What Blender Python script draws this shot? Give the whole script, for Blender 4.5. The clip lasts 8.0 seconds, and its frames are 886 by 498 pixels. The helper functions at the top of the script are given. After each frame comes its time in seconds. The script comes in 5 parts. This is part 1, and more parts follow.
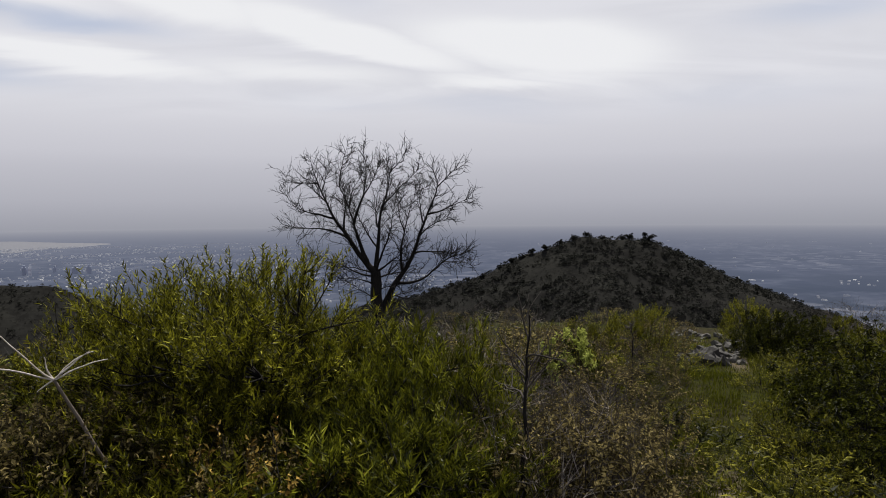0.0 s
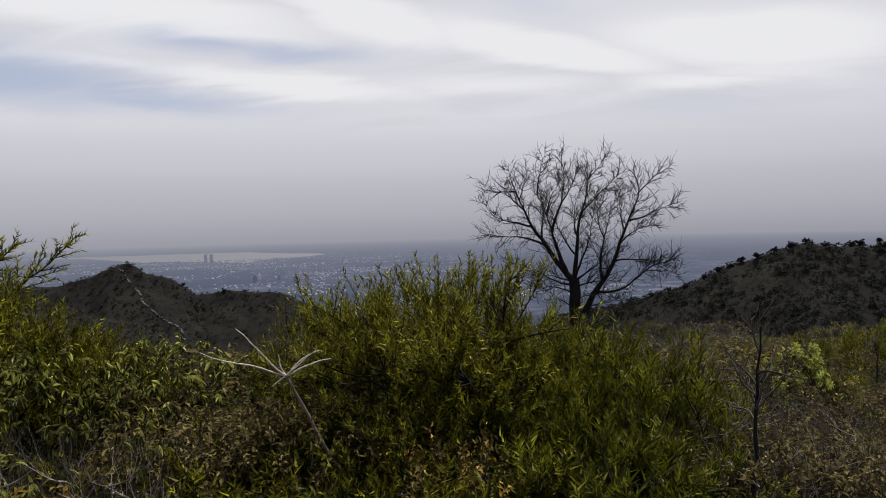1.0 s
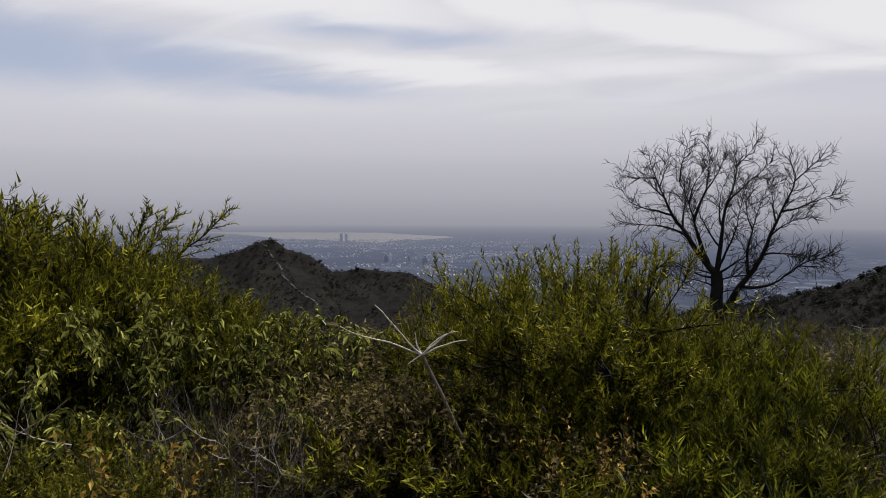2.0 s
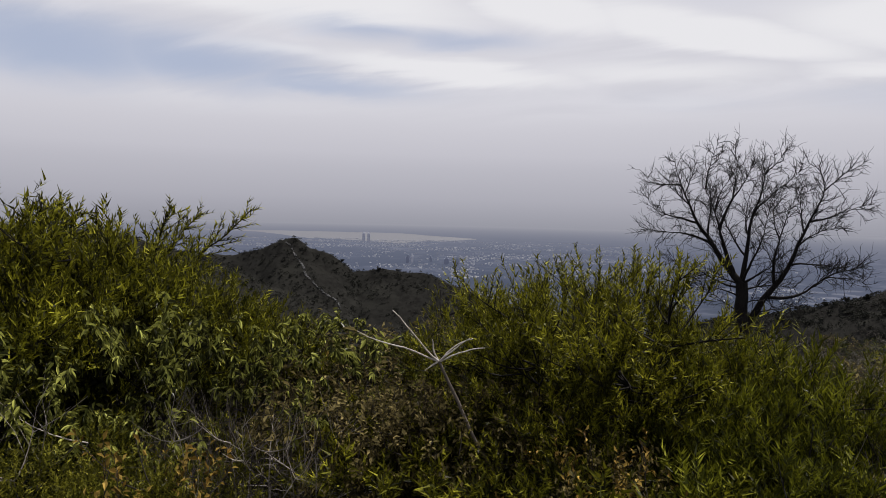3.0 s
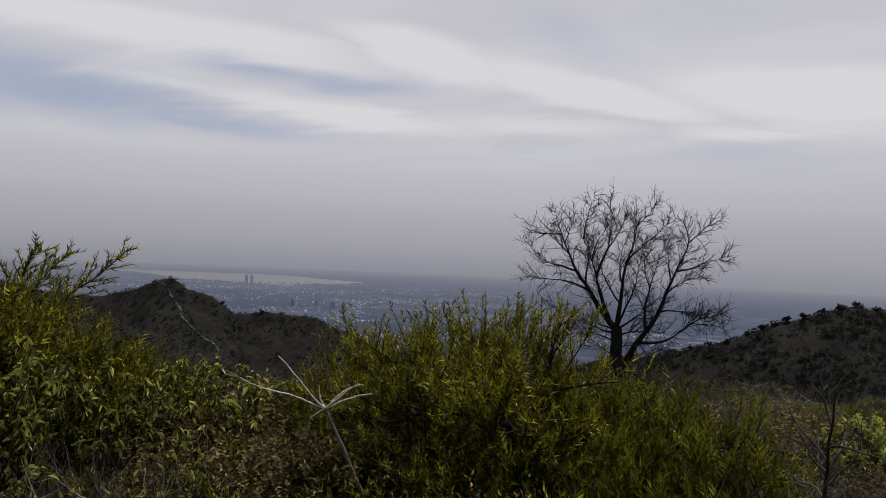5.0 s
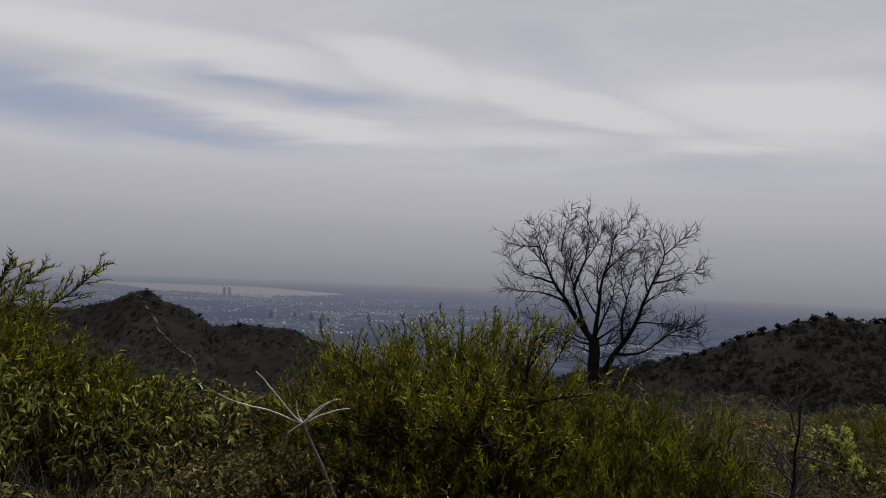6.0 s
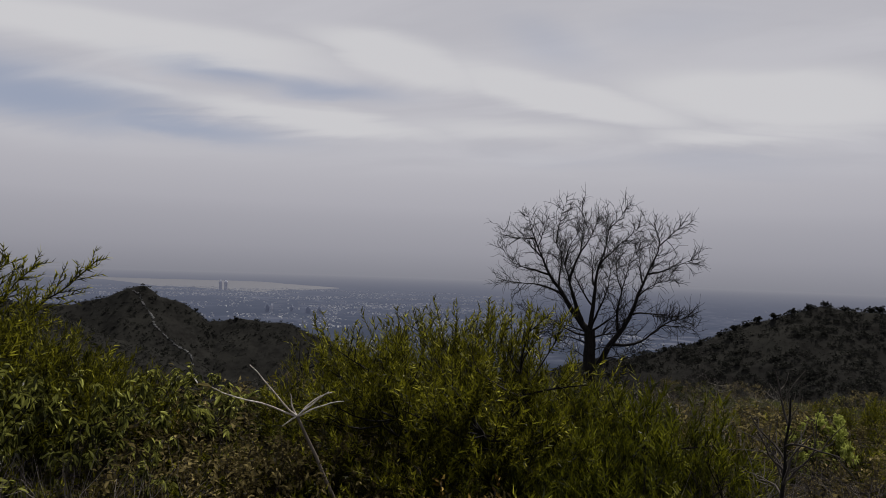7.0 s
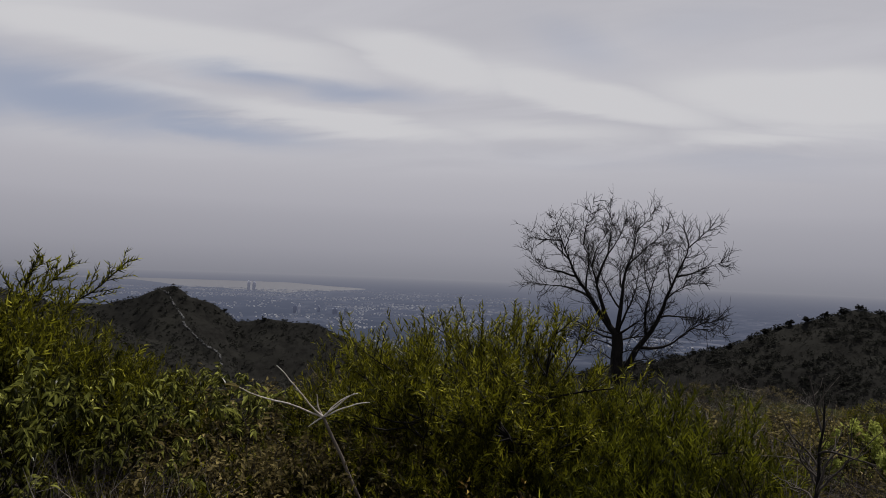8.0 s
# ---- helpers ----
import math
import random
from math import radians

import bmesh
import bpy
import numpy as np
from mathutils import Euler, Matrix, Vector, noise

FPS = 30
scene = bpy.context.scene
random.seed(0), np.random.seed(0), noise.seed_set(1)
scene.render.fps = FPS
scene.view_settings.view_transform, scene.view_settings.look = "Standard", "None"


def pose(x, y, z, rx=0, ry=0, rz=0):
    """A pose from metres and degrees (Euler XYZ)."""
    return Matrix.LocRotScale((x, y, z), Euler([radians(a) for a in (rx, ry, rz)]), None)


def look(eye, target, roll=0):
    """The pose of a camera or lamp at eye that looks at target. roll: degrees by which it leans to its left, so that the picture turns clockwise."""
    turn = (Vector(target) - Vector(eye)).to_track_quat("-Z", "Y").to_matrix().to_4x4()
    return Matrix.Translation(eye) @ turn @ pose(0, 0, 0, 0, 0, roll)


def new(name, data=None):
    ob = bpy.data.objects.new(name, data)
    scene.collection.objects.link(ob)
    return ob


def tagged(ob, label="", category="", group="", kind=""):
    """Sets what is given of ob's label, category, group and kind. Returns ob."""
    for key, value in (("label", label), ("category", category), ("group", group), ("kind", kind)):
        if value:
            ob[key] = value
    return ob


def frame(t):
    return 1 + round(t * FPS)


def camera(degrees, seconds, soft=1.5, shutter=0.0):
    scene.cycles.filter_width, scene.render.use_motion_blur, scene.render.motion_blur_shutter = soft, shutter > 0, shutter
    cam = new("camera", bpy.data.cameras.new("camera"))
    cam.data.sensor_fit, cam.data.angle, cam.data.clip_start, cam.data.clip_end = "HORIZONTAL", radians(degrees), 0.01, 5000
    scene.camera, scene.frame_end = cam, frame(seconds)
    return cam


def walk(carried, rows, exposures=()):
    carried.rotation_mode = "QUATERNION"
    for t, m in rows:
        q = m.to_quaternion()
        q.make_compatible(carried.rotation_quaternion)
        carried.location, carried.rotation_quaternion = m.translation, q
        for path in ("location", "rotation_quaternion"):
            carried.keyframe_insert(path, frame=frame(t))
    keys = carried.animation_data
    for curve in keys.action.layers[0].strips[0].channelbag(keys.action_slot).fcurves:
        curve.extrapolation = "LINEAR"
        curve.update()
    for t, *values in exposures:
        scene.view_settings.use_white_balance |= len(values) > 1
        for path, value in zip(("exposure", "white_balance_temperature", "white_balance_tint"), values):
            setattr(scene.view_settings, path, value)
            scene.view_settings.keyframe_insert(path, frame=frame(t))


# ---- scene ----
cam = camera(65.1, 8.0, soft=0.9)
PATH = [
    (0.0, (0.000, -0.000, 1.600), (-0.001, 9.988, 1.104), -0.49),
    (0.5, (-0.020, 0.032, 1.587), (-1.170, 9.949, 1.014), -0.99),
    (1.0, (-0.085, 0.069, 1.579), (-2.832, 9.679, 1.259), -1.44),
    (1.5, (-0.145, 0.126, 1.567), (-3.976, 9.353, 1.149), -0.90),
    (2.0, (-0.192, 0.155, 1.556), (-4.647, 9.093, 1.039), 0.23),
    (2.2, (-0.198, 0.165, 1.558), (-4.846, 9.006, 1.072), 0.46),
    (3.3, (-0.195, 0.193, 1.581), (-4.896, 9.007, 1.103), 1.70),
    (3.5, (-0.203, 0.189, 1.575), (-4.703, 9.115, 1.309), 2.15),
    (4.0, (-0.187, 0.175, 1.577), (-4.081, 9.385, 1.514), 1.48),
    (4.5, (-0.188, 0.154, 1.584), (-3.503, 9.588, 1.472), 3.00),
    (4.7, (-0.196, 0.164, 1.586), (-3.498, 9.603, 1.610), 2.55),
    (5.8, (-0.171, 0.112, 1.602), (-3.420, 9.563, 1.955), 2.49),
    (6.0, (-0.164, 0.111, 1.609), (-3.174, 9.640, 1.975), 2.49),
    (6.5, (-0.142, 0.103, 1.608), (-2.921, 9.704, 1.905), 2.10),
    (7.0, (-0.143, 0.109, 1.607), (-3.098, 9.659, 1.872), 1.97),
    (7.5, (-0.150, 0.117, 1.605), (-3.281, 9.612, 1.826), 2.22),
    (8.0, (-0.145, 0.119, 1.608), (-3.458, 9.551, 1.881), 2.16),
]
walk(cam, [(t, look(eye, target, roll)) for t, eye, target, roll in PATH],
     exposures=[(0.0, 0.66, 6500, 9), (1.5, 0.59, 6500, 10), (3.5, 0.57, 6500, 11), (4.7, 0.40, 6500, 11), (5.8, 0.17, 6500, 11), (8.0, 0.13, 6500, 11)])

# ---- light ----
SUN_UP, SUN_SIDE = 58.0, -14.0      # elevation; degrees to the left of straight ahead
sun = new("sun", bpy.data.lights.new("sun", "SUN"))
sun.data.energy, sun.data.angle, sun.data.color = 4.5, radians(0.6), (1.0, 0.95, 0.86)
s_az, s_el = radians(SUN_SIDE), radians(SUN_UP)
sun.matrix_world = look((-math.sin(s_az) * math.cos(s_el) * 50, math.cos(s_az) * math.cos(s_el) * 50, math.sin(s_el) * 50), (0, 0, 0))

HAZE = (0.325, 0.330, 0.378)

world = bpy.data.worlds.new("sky")
scene.world = world
world.use_nodes = True


class Nodes:
    """Short calls for wiring a node tree."""

    def __init__(self, tree):
        self.tree = tree
        tree.nodes.clear()

    def add(self, kind, inputs=None, operation=None):
        node = self.tree.nodes.new(kind)
        if operation:
            node.operation = operation
        for key, value in (inputs or {}).items():
            self.plug(node.inputs[key], value)
        return node

    def plug(self, socket, value):
        if isinstance(value, bpy.types.NodeSocket):
            self.tree.links.new(value, socket)
        elif hasattr(value, "outputs"):
            self.tree.links.new(value.outputs[0], socket)
        else:
            if hasattr(socket.default_value, "__len__") and len(socket.default_value) == 4 and len(value) == 3:
                value = (*value, 1.0)
            socket.default_value = value

    def maths(self, op, a, b=0.0, c=0.0, clamp=False):
        n = self.add("ShaderNodeMath", operation=op)
        n.use_clamp = clamp
        for i, v in enumerate((a, b, c)):
            self.plug(n.inputs[i], v)
        return n.outputs[0]

    def mix(self, fac, a, b, blend="MIX"):
        n = self.add("ShaderNodeMix")
        n.data_type, n.blend_type = "RGBA", blend
        self.plug(n.inputs[0], fac), self.plug(n.inputs[6], a), self.plug(n.inputs[7], b)
        return n.outputs[2]

    def span(self, value, lo, hi, a=0.0, b=1.0, smooth=True):
        n = self.add("ShaderNodeMapRange")
        n.interpolation_type = "SMOOTHSTEP" if smooth else "LINEAR"
        for i, v in enumerate((value, lo, hi, a, b)):
            self.plug(n.inputs[i], v)
        return n.outputs[0]

    def noise(self, vector, scale, detail=4.0, rough=0.55, distort=0.0):
        n = self.add("ShaderNodeTexNoise", {"Scale": scale, "Detail": detail, "Roughness": rough, "Distortion": distort})
        if vector is not None:
            self.plug(n.inputs["Vector"], vector)
        return n.outputs[0]

    def ramp(self, fac, *stops):
        n = self.add("ShaderNodeValToRGB", {"Fac": fac})
        while len(n.color_ramp.elements) < len(stops):
            n.color_ramp.elements.new(0.5)
        for e, (p, c) in zip(n.color_ramp.elements, stops):
            e.position, e.color = p, (*c, 1.0)
        return n.outputs[0]


# openings in the cloud: bearing, elevation, half width, half height, rise per degree of bearing, depth
OPENINGS = ((57.0, 11.2, 9.0, 2.5, 0.0, 1.0), (48.0, 11.2, 9.0, 2.0, 0.06, 0.95), (38.5, 10.2, 9.0, 1.0, 0.05, 0.8), (34.5, 14.5, 6.5, 0.9, 0.06, 0.75), (27.0, 14.1, 6.5, 0.85, 0.02, 0.75),
            (9.0, 18.2, 5.0, 1.6, 0.25, 0.42), (0.0, 19.0, 7.0, 1.4, 0.0, 0.30), (-5.0, 8.5, 9.0, 0.9, 0.06, 0.38), (8.0, 8.9, 7.0, 0.7, 0.05, 0.30), (-29.0, 14.2, 6.0, 1.2, 0.0, 0.55), (-24.0, 8.4, 9.0, 1.5, 0.0, 0.35))

# brighter banks of cloud, in the same terms
BANKS = ((42.0, 16.4, 16.0, 1.7, 0.03, 0.9), (21.0, 16.6, 8.0, 1.5, 0.18, 0.95), (8.0, 14.2, 9.0, 1.5, 0.24, 1.0), (-8.0, 13.4, 10.0, 2.2, 0.10, 1.0), (42.0, 12.7, 6.0, 0.7, 0.05, 0.6),
         (28.0, 11.6, 11.0, 1.0, 0.06, 0.85), (12.0, 11.2, 10.0, 1.1, 0.06, 0.6), (46.0, 8.2, 14.0, 0.9, 0.0, 0.45), (10.0, 9.2, 4.0, 0.5, 0.0, 0.4), (-4.0, 10.6, 7.0, 0.8, 0.05, 0.7), (53.0, 18.0, 10.0, 2.0, 0.0, 0.6))


def build_sky():
    k = Nodes(world.node_tree)
    sky = k.add("ShaderNodeTexSky")
    sky.sky_type, sky.sun_disc, sky.sun_elevation, sky.sun_rotation = "NISHITA", False, s_el, -s_az
    sky.altitude, sky.dust_density = 1200.0, 3.0
    way = k.add("ShaderNodeTexCoord").outputs["Generated"]
    part_ = k.add("ShaderNodeSeparateXYZ", {0: way})
    up = part_.outputs[2]
    over = k.maths("ADD", k.maths("MAXIMUM", up, 0.0), 0.12)
    flat = k.add("ShaderNodeCombineXYZ", {0: k.maths("DIVIDE", part_.outputs[0], over), 1: k.maths("DIVIDE", part_.outputs[1], over)})
    turned = k.add("ShaderNodeMapping", {0: flat.outputs[0]})
    turned.inputs["Location"].default_value = (3.1, 1.4, 0.0)
    turned.inputs["Rotation"].default_value = (0, 0, radians(-28))
    turned.inputs["Scale"].default_value = (0.40, 1.0, 1.0)
    broad = k.noise(turned.outputs[0], 0.8, 5.0, 0.5, 0.4)
    fine = k.noise(turned.outputs[0], 2.2, 7.0, 0.55, 0.7)
    # bearing and elevation in degrees, stirred by the noise so that the openings fray
    el = k.maths("MULTIPLY", k.maths("ARCSINE", up), 57.2958)
    az = k.maths("MULTIPLY", k.maths("ARCTAN2", k.maths("MULTIPLY", part_.outputs[0], -1.0), part_.outputs[1]), 57.2958)
    el = k.maths("ADD", el, k.maths("MULTIPLY_ADD", fine, 3.4, -1.7))
    az = k.maths("ADD", az, k.maths("MULTIPLY_ADD", broad, 8.0, -4.0))
    def blots(rows, sharp):
        """The strongest of several soft ellipses on the sky."""
        most = 0.0
        for a0, e0, wa, we, rise, deep in rows:
            qa = k.maths("DIVIDE", k.maths("SUBTRACT", az, a0), wa)
            qe = k.maths("DIVIDE", k.maths("SUBTRACT", k.maths("MULTIPLY_ADD", k.maths("SUBTRACT", az, a0), -rise, el), e0), we)
            q = k.maths("ADD", k.maths("MULTIPLY", qa, qa), k.maths("MULTIPLY", qe, qe))
            most = k.maths("MAXIMUM", most, k.maths("MULTIPLY", k.maths("EXPONENT", k.maths("MULTIPLY", q, -sharp)), deep))
        return most

    gap = k.span(blots(OPENINGS, 0.7), 0.05, 1.1)
    bank = k.span(blots(BANKS, 0.7), 0.2, 0.75)
    loose = k.maths("MULTIPLY", k.span(broad, 0.40, 0.60), k.span(el, 20.0, 34.0, 0.0, 0.8))
    gap = k.maths("MAXIMUM", gap, loose)
    cloud = k.mix(k.span(fine, 0.3, 0.7), (6.45, 6.46, 7.0), (7.2, 7.2, 7.7))
    cloud = k.mix(bank, cloud, (8.25, 8.25, 8.5))
    blue = k.mix(0.85, sky.outputs[0], (4.5, 5.05, 6.5))
    high = k.mix(gap, cloud, blue)
    low = tuple(10 * c for c in HAZE)
    veil = k.mix(k.span(up, -0.014, 0.022, smooth=False), low, (4.25, 4.25, 4.78))
    veil = k.mix(k.span(up, 0.022, 0.085, smooth=False), veil, (5.4, 5.36, 5.92))
    veil = k.mix(k.span(up, 0.06, 0.15), veil, k.mix(gap, (6.4, 6.36, 6.88), (5.0, 5.12, 6.0)))
    total = k.mix(k.span(up, 0.115, 0.175), veil, high)
    total = k.mix(k.span(up, -0.25, -0.03), (0.8, 0.8, 0.75), total)
    # a hazy sky is bright round the sun and falls off towards the far side of the dome
    sunward = k.add("ShaderNodeVectorMath", {0: way, 1: (-math.sin(s_az) * math.cos(s_el), math.cos(s_az) * math.cos(s_el), math.sin(s_el))}, operation="DOT_PRODUCT").outputs["Value"]
    total = k.mix(k.span(sunward, -0.55, 0.22), k.mix(1.0, total, (0.30, 0.33, 0.40), "MULTIPLY"), total)
    back = k.add("ShaderNodeBackground", {"Color": total, "Strength": 0.065})
    k.add("ShaderNodeOutputWorld", {0: back})


build_sky()


# ---- materials ----
def material(name):
    m = bpy.data.materials.new(name)
    m.use_nodes = True
    return m, Nodes(m.node_tree)


def finish(k, shader, bump=None, strength=0.3, distance=0.02):
    if bump is not None:
        b = k.add("ShaderNodeBump", {"Height": bump, "Strength": strength, "Distance": distance})
        k.plug(shader.inputs["Normal"], b.outputs[0])
    k.add("ShaderNodeOutputMaterial", {0: shader})


def leaf_material(name, dark, mid, light, through_light=0.35, rough=0.42, each=0.55, gloss=0.05):
    """Leaves: hue and value vary from leaf to leaf (each), from shoot to shoot and from plant to plant, a wide spread
    painting in shade and sun; part of the light passes through.
    """
    m, k = material(name)
    own = k.add("ShaderNodeNewGeometry").outputs["Random Per Island"]
    plant = k.add("ShaderNodeObjectInfo").outputs["Random"]
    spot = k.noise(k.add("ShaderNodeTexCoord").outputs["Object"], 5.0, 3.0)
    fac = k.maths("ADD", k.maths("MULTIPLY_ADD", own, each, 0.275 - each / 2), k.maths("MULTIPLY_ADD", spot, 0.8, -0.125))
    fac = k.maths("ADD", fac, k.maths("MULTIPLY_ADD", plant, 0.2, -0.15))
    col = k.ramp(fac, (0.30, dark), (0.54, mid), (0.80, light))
    face = k.add("ShaderNodeBsdfPrincipled", {"Base Color": col, "Roughness": k.span(own, 0.0, 1.0, rough, rough + 0.3), "Specular IOR Level": gloss})
    glow = k.add("ShaderNodeBsdfTranslucent", {"Color": k.mix(0.45, col, light)})
    both = k.add("ShaderNodeMixShader", {0: through_light, 1: face, 2: glow})
    k.add("ShaderNodeOutputMaterial", {0: both})
    return m


def bark_material(name, dark, light, scale=40.0, rough=0.85):
    m, k = material(name)
    where = k.add("ShaderNodeTexCoord").outputs["Object"]
    stretch = k.add("ShaderNodeMapping", {0: where})
    stretch.inputs["Scale"].default_value = (1, 1, 0.25)
    grain = k.noise(stretch.outputs[0], scale, 5.0, 0.65)
    blotch = k.noise(where, 4.0, 3.0)
    col = k.mix(k.span(k.maths("MULTIPLY_ADD", blotch, 0.5, k.maths("MULTIPLY", grain, 0.5)), 0.3, 0.7), dark, light)
    b = k.add("ShaderNodeBsdfPrincipled", {"Base Color": col, "Roughness": rough, "Specular IOR Level": 0.1})
    finish(k, b, grain, 0.5, 0.01)
    return m


MAT = {}
# narrow, long, broad, dark leaf: near-black ends paint shade, bright ends paint sunlit leaves
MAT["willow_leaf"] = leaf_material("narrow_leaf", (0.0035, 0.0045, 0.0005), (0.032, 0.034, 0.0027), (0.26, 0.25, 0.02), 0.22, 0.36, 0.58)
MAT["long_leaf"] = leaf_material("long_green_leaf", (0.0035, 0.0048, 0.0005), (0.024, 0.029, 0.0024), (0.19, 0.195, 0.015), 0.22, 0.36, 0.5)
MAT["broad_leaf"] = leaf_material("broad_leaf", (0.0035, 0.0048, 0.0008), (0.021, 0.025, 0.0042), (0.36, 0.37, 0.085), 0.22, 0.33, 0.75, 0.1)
MAT["pale_leaf"] = leaf_material("pale_green_leaf", (0.05, 0.06, 0.010), (0.20, 0.225, 0.045), (0.46, 0.50, 0.13), 0.35)
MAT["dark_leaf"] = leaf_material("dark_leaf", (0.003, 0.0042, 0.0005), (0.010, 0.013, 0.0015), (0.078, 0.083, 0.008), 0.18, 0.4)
MAT["dry_leaf"] = leaf_material("dry_leaf", (0.03, 0.018, 0.004), (0.14, 0.080, 0.014), (0.52, 0.36, 0.09), 0.3, 0.4, 0.75)
MAT["rusty_leaf"] = leaf_material("rusty_leaf", (0.0065, 0.0055, 0.002), (0.026, 0.0205, 0.0075), (0.26, 0.21, 0.085), 0.27, 0.4, 0.68)
# yellow-green of low plants, brightened to paint full sunlight on them
MAT["meadow_leaf"] = leaf_material("yellow_green_leaf", (0.014, 0.015, 0.0015), (0.060, 0.060, 0.005), (0.25, 0.235, 0.028), 0.32)
MAT["grass_blade"] = leaf_material("grass_blade", (0.008, 0.011, 0.001), (0.026, 0.032, 0.002), (0.10, 0.105, 0.008), 0.3)
MAT["bark"] = bark_material("grey_brown_bark", (0.025, 0.021, 0.018), (0.09, 0.08, 0.07))
MAT["dark_bark"] = bark_material("dark_bark", (0.005, 0.0045, 0.0045), (0.018, 0.016, 0.015))
MAT["pale_bark"] = bark_material("bleached_bark", (0.18, 0.15, 0.13), (0.62, 0.57, 0.52), 60.0)
MAT["grey_twig"] = bark_material("bleached_twig", (0.10, 0.086, 0.078), (0.36, 0.32, 0.29))
MAT["twig"] = bark_material("dry_twig", (0.012, 0.010, 0.0092), (0.078, 0.067, 0.061))
MAT["sapling_bark"] = bark_material("grey_sapling_bark", (0.035, 0.028, 0.023), (0.13, 0.108, 0.092))


def ground_material():
    m, k = material("hill_soil")
    where = k.add("ShaderNodeNewGeometry").outputs["Position"]
    fine = k.noise(where, 9.0, 6.0, 0.65)
    broad = k.noise(where, 0.7, 4.0)
    far = k.noise(where, 0.045, 8.0, 0.65)
    patch = k.noise(where, 0.25, 6.0, 0.7)
    soil = k.mix(k.span(fine, 0.3, 0.7), (0.010, 0.008, 0.0055), (0.030, 0.023, 0.016))
    turf = k.mix(k.span(fine, 0.3, 0.7), (0.010, 0.013, 0.002), (0.028, 0.030, 0.005))
    near = k.mix(k.span(k.maths("MULTIPLY_ADD", fine, 0.4, k.maths("MULTIPLY", broad, 0.6)), 0.36, 0.60), soil, turf)
    part = k.add("ShaderNodeSeparateXYZ", {0: where})
    tread = k.noise(where, 1.6, 4.0, 0.6)
    # the trodden path leads away over the crest
    lane = k.maths("ABSOLUTE", k.maths("SUBTRACT", part.outputs[0],
                   k.maths("MULTIPLY_ADD", part.outputs[1], 0.435, k.maths("MULTIPLY", k.maths("SINE", part.outputs[1]), 0.12))))
    lane = k.span(k.maths("ADD", lane, k.maths("ADD", k.maths("MULTIPLY_ADD", fine, 0.5, -0.25), k.maths("MULTIPLY_ADD", tread, 0.9, -0.42))), 0.02, 0.26, 0.75, 0.0)
    lane = k.maths("MULTIPLY", lane, k.maths("ADD", k.span(part.outputs[1], 4.4, 5.6, 1.0, 0.0), k.span(part.outputs[1], 8.5, 10.0, 0.0, 0.6), clamp=True))
    lane = k.maths("MULTIPLY", lane, k.span(part.outputs[1], 11.0, 14.0, 1.0, 0.0))
    near = k.mix(lane, near, k.mix(fine, (0.08, 0.062, 0.042), (0.20, 0.16, 0.12)))
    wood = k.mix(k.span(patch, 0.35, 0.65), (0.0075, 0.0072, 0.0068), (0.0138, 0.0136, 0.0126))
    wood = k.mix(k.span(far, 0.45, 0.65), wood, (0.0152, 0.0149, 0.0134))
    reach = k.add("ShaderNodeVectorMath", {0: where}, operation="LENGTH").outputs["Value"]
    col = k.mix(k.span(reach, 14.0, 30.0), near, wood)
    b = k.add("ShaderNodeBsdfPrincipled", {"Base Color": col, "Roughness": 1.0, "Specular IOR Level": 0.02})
    finish(k, b, k.maths("ADD", fine, k.maths("MULTIPLY", patch, 2.0)), 0.6, 0.05)
    return m


def painted_airlight(k, face, depth=720.0):
    """Closes a material of the far backdrop: haze painted over it as emission, thicker with its distance."""
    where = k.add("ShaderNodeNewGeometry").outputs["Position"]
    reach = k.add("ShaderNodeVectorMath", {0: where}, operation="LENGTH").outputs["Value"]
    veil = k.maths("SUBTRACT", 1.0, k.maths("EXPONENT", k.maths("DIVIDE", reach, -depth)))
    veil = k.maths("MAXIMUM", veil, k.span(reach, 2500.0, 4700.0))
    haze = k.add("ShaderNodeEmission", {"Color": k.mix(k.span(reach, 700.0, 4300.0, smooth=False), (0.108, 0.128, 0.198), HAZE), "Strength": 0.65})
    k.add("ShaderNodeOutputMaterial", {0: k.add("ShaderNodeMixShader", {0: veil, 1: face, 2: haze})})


def plain_material():
    """The far plain: fields, trees and roofs that pale with distance as painted, glowing haze covers them."""
    m, k = material("hazy_plain")
    where = k.add("ShaderNodeNewGeometry").outputs["Position"]
    town = k.noise(where, 0.0022, 4.0)
    block = k.add("ShaderNodeTexVoronoi", {"Vector": where, "Scale": 0.02})
    bit = k.noise(where, 0.014, 6.0, 0.7)
    cell = k.add("ShaderNodeTexVoronoi", {"Vector": where, "Scale": 0.07})
    roofs = k.add("ShaderNodeSeparateColor", {0: cell.outputs["Color"]}).outputs[0]
    park = k.noise(where, 0.009, 5.0, 0.6)
    land = k.mix(k.span(bit, 0.40, 0.60), (0.016, 0.020, 0.026), (0.060, 0.066, 0.082))
    land = k.mix(k.span(park, 0.44, 0.58), (0.008, 0.012, 0.012), land)
    land = k.mix(k.maths("MULTIPLY", k.span(town, 0.42, 0.58), k.span(roofs, 0.6, 0.95, 0.0, 0.5)), land, (0.30, 0.30, 0.33))
    land = k.mix(0.12, land, k.mix(block.outputs["Color"], (0.03, 0.033, 0.04), (0.13, 0.13, 0.15)))
    painted_airlight(k, k.add("ShaderNodeBsdfDiffuse", {"Color": land}))
    return m


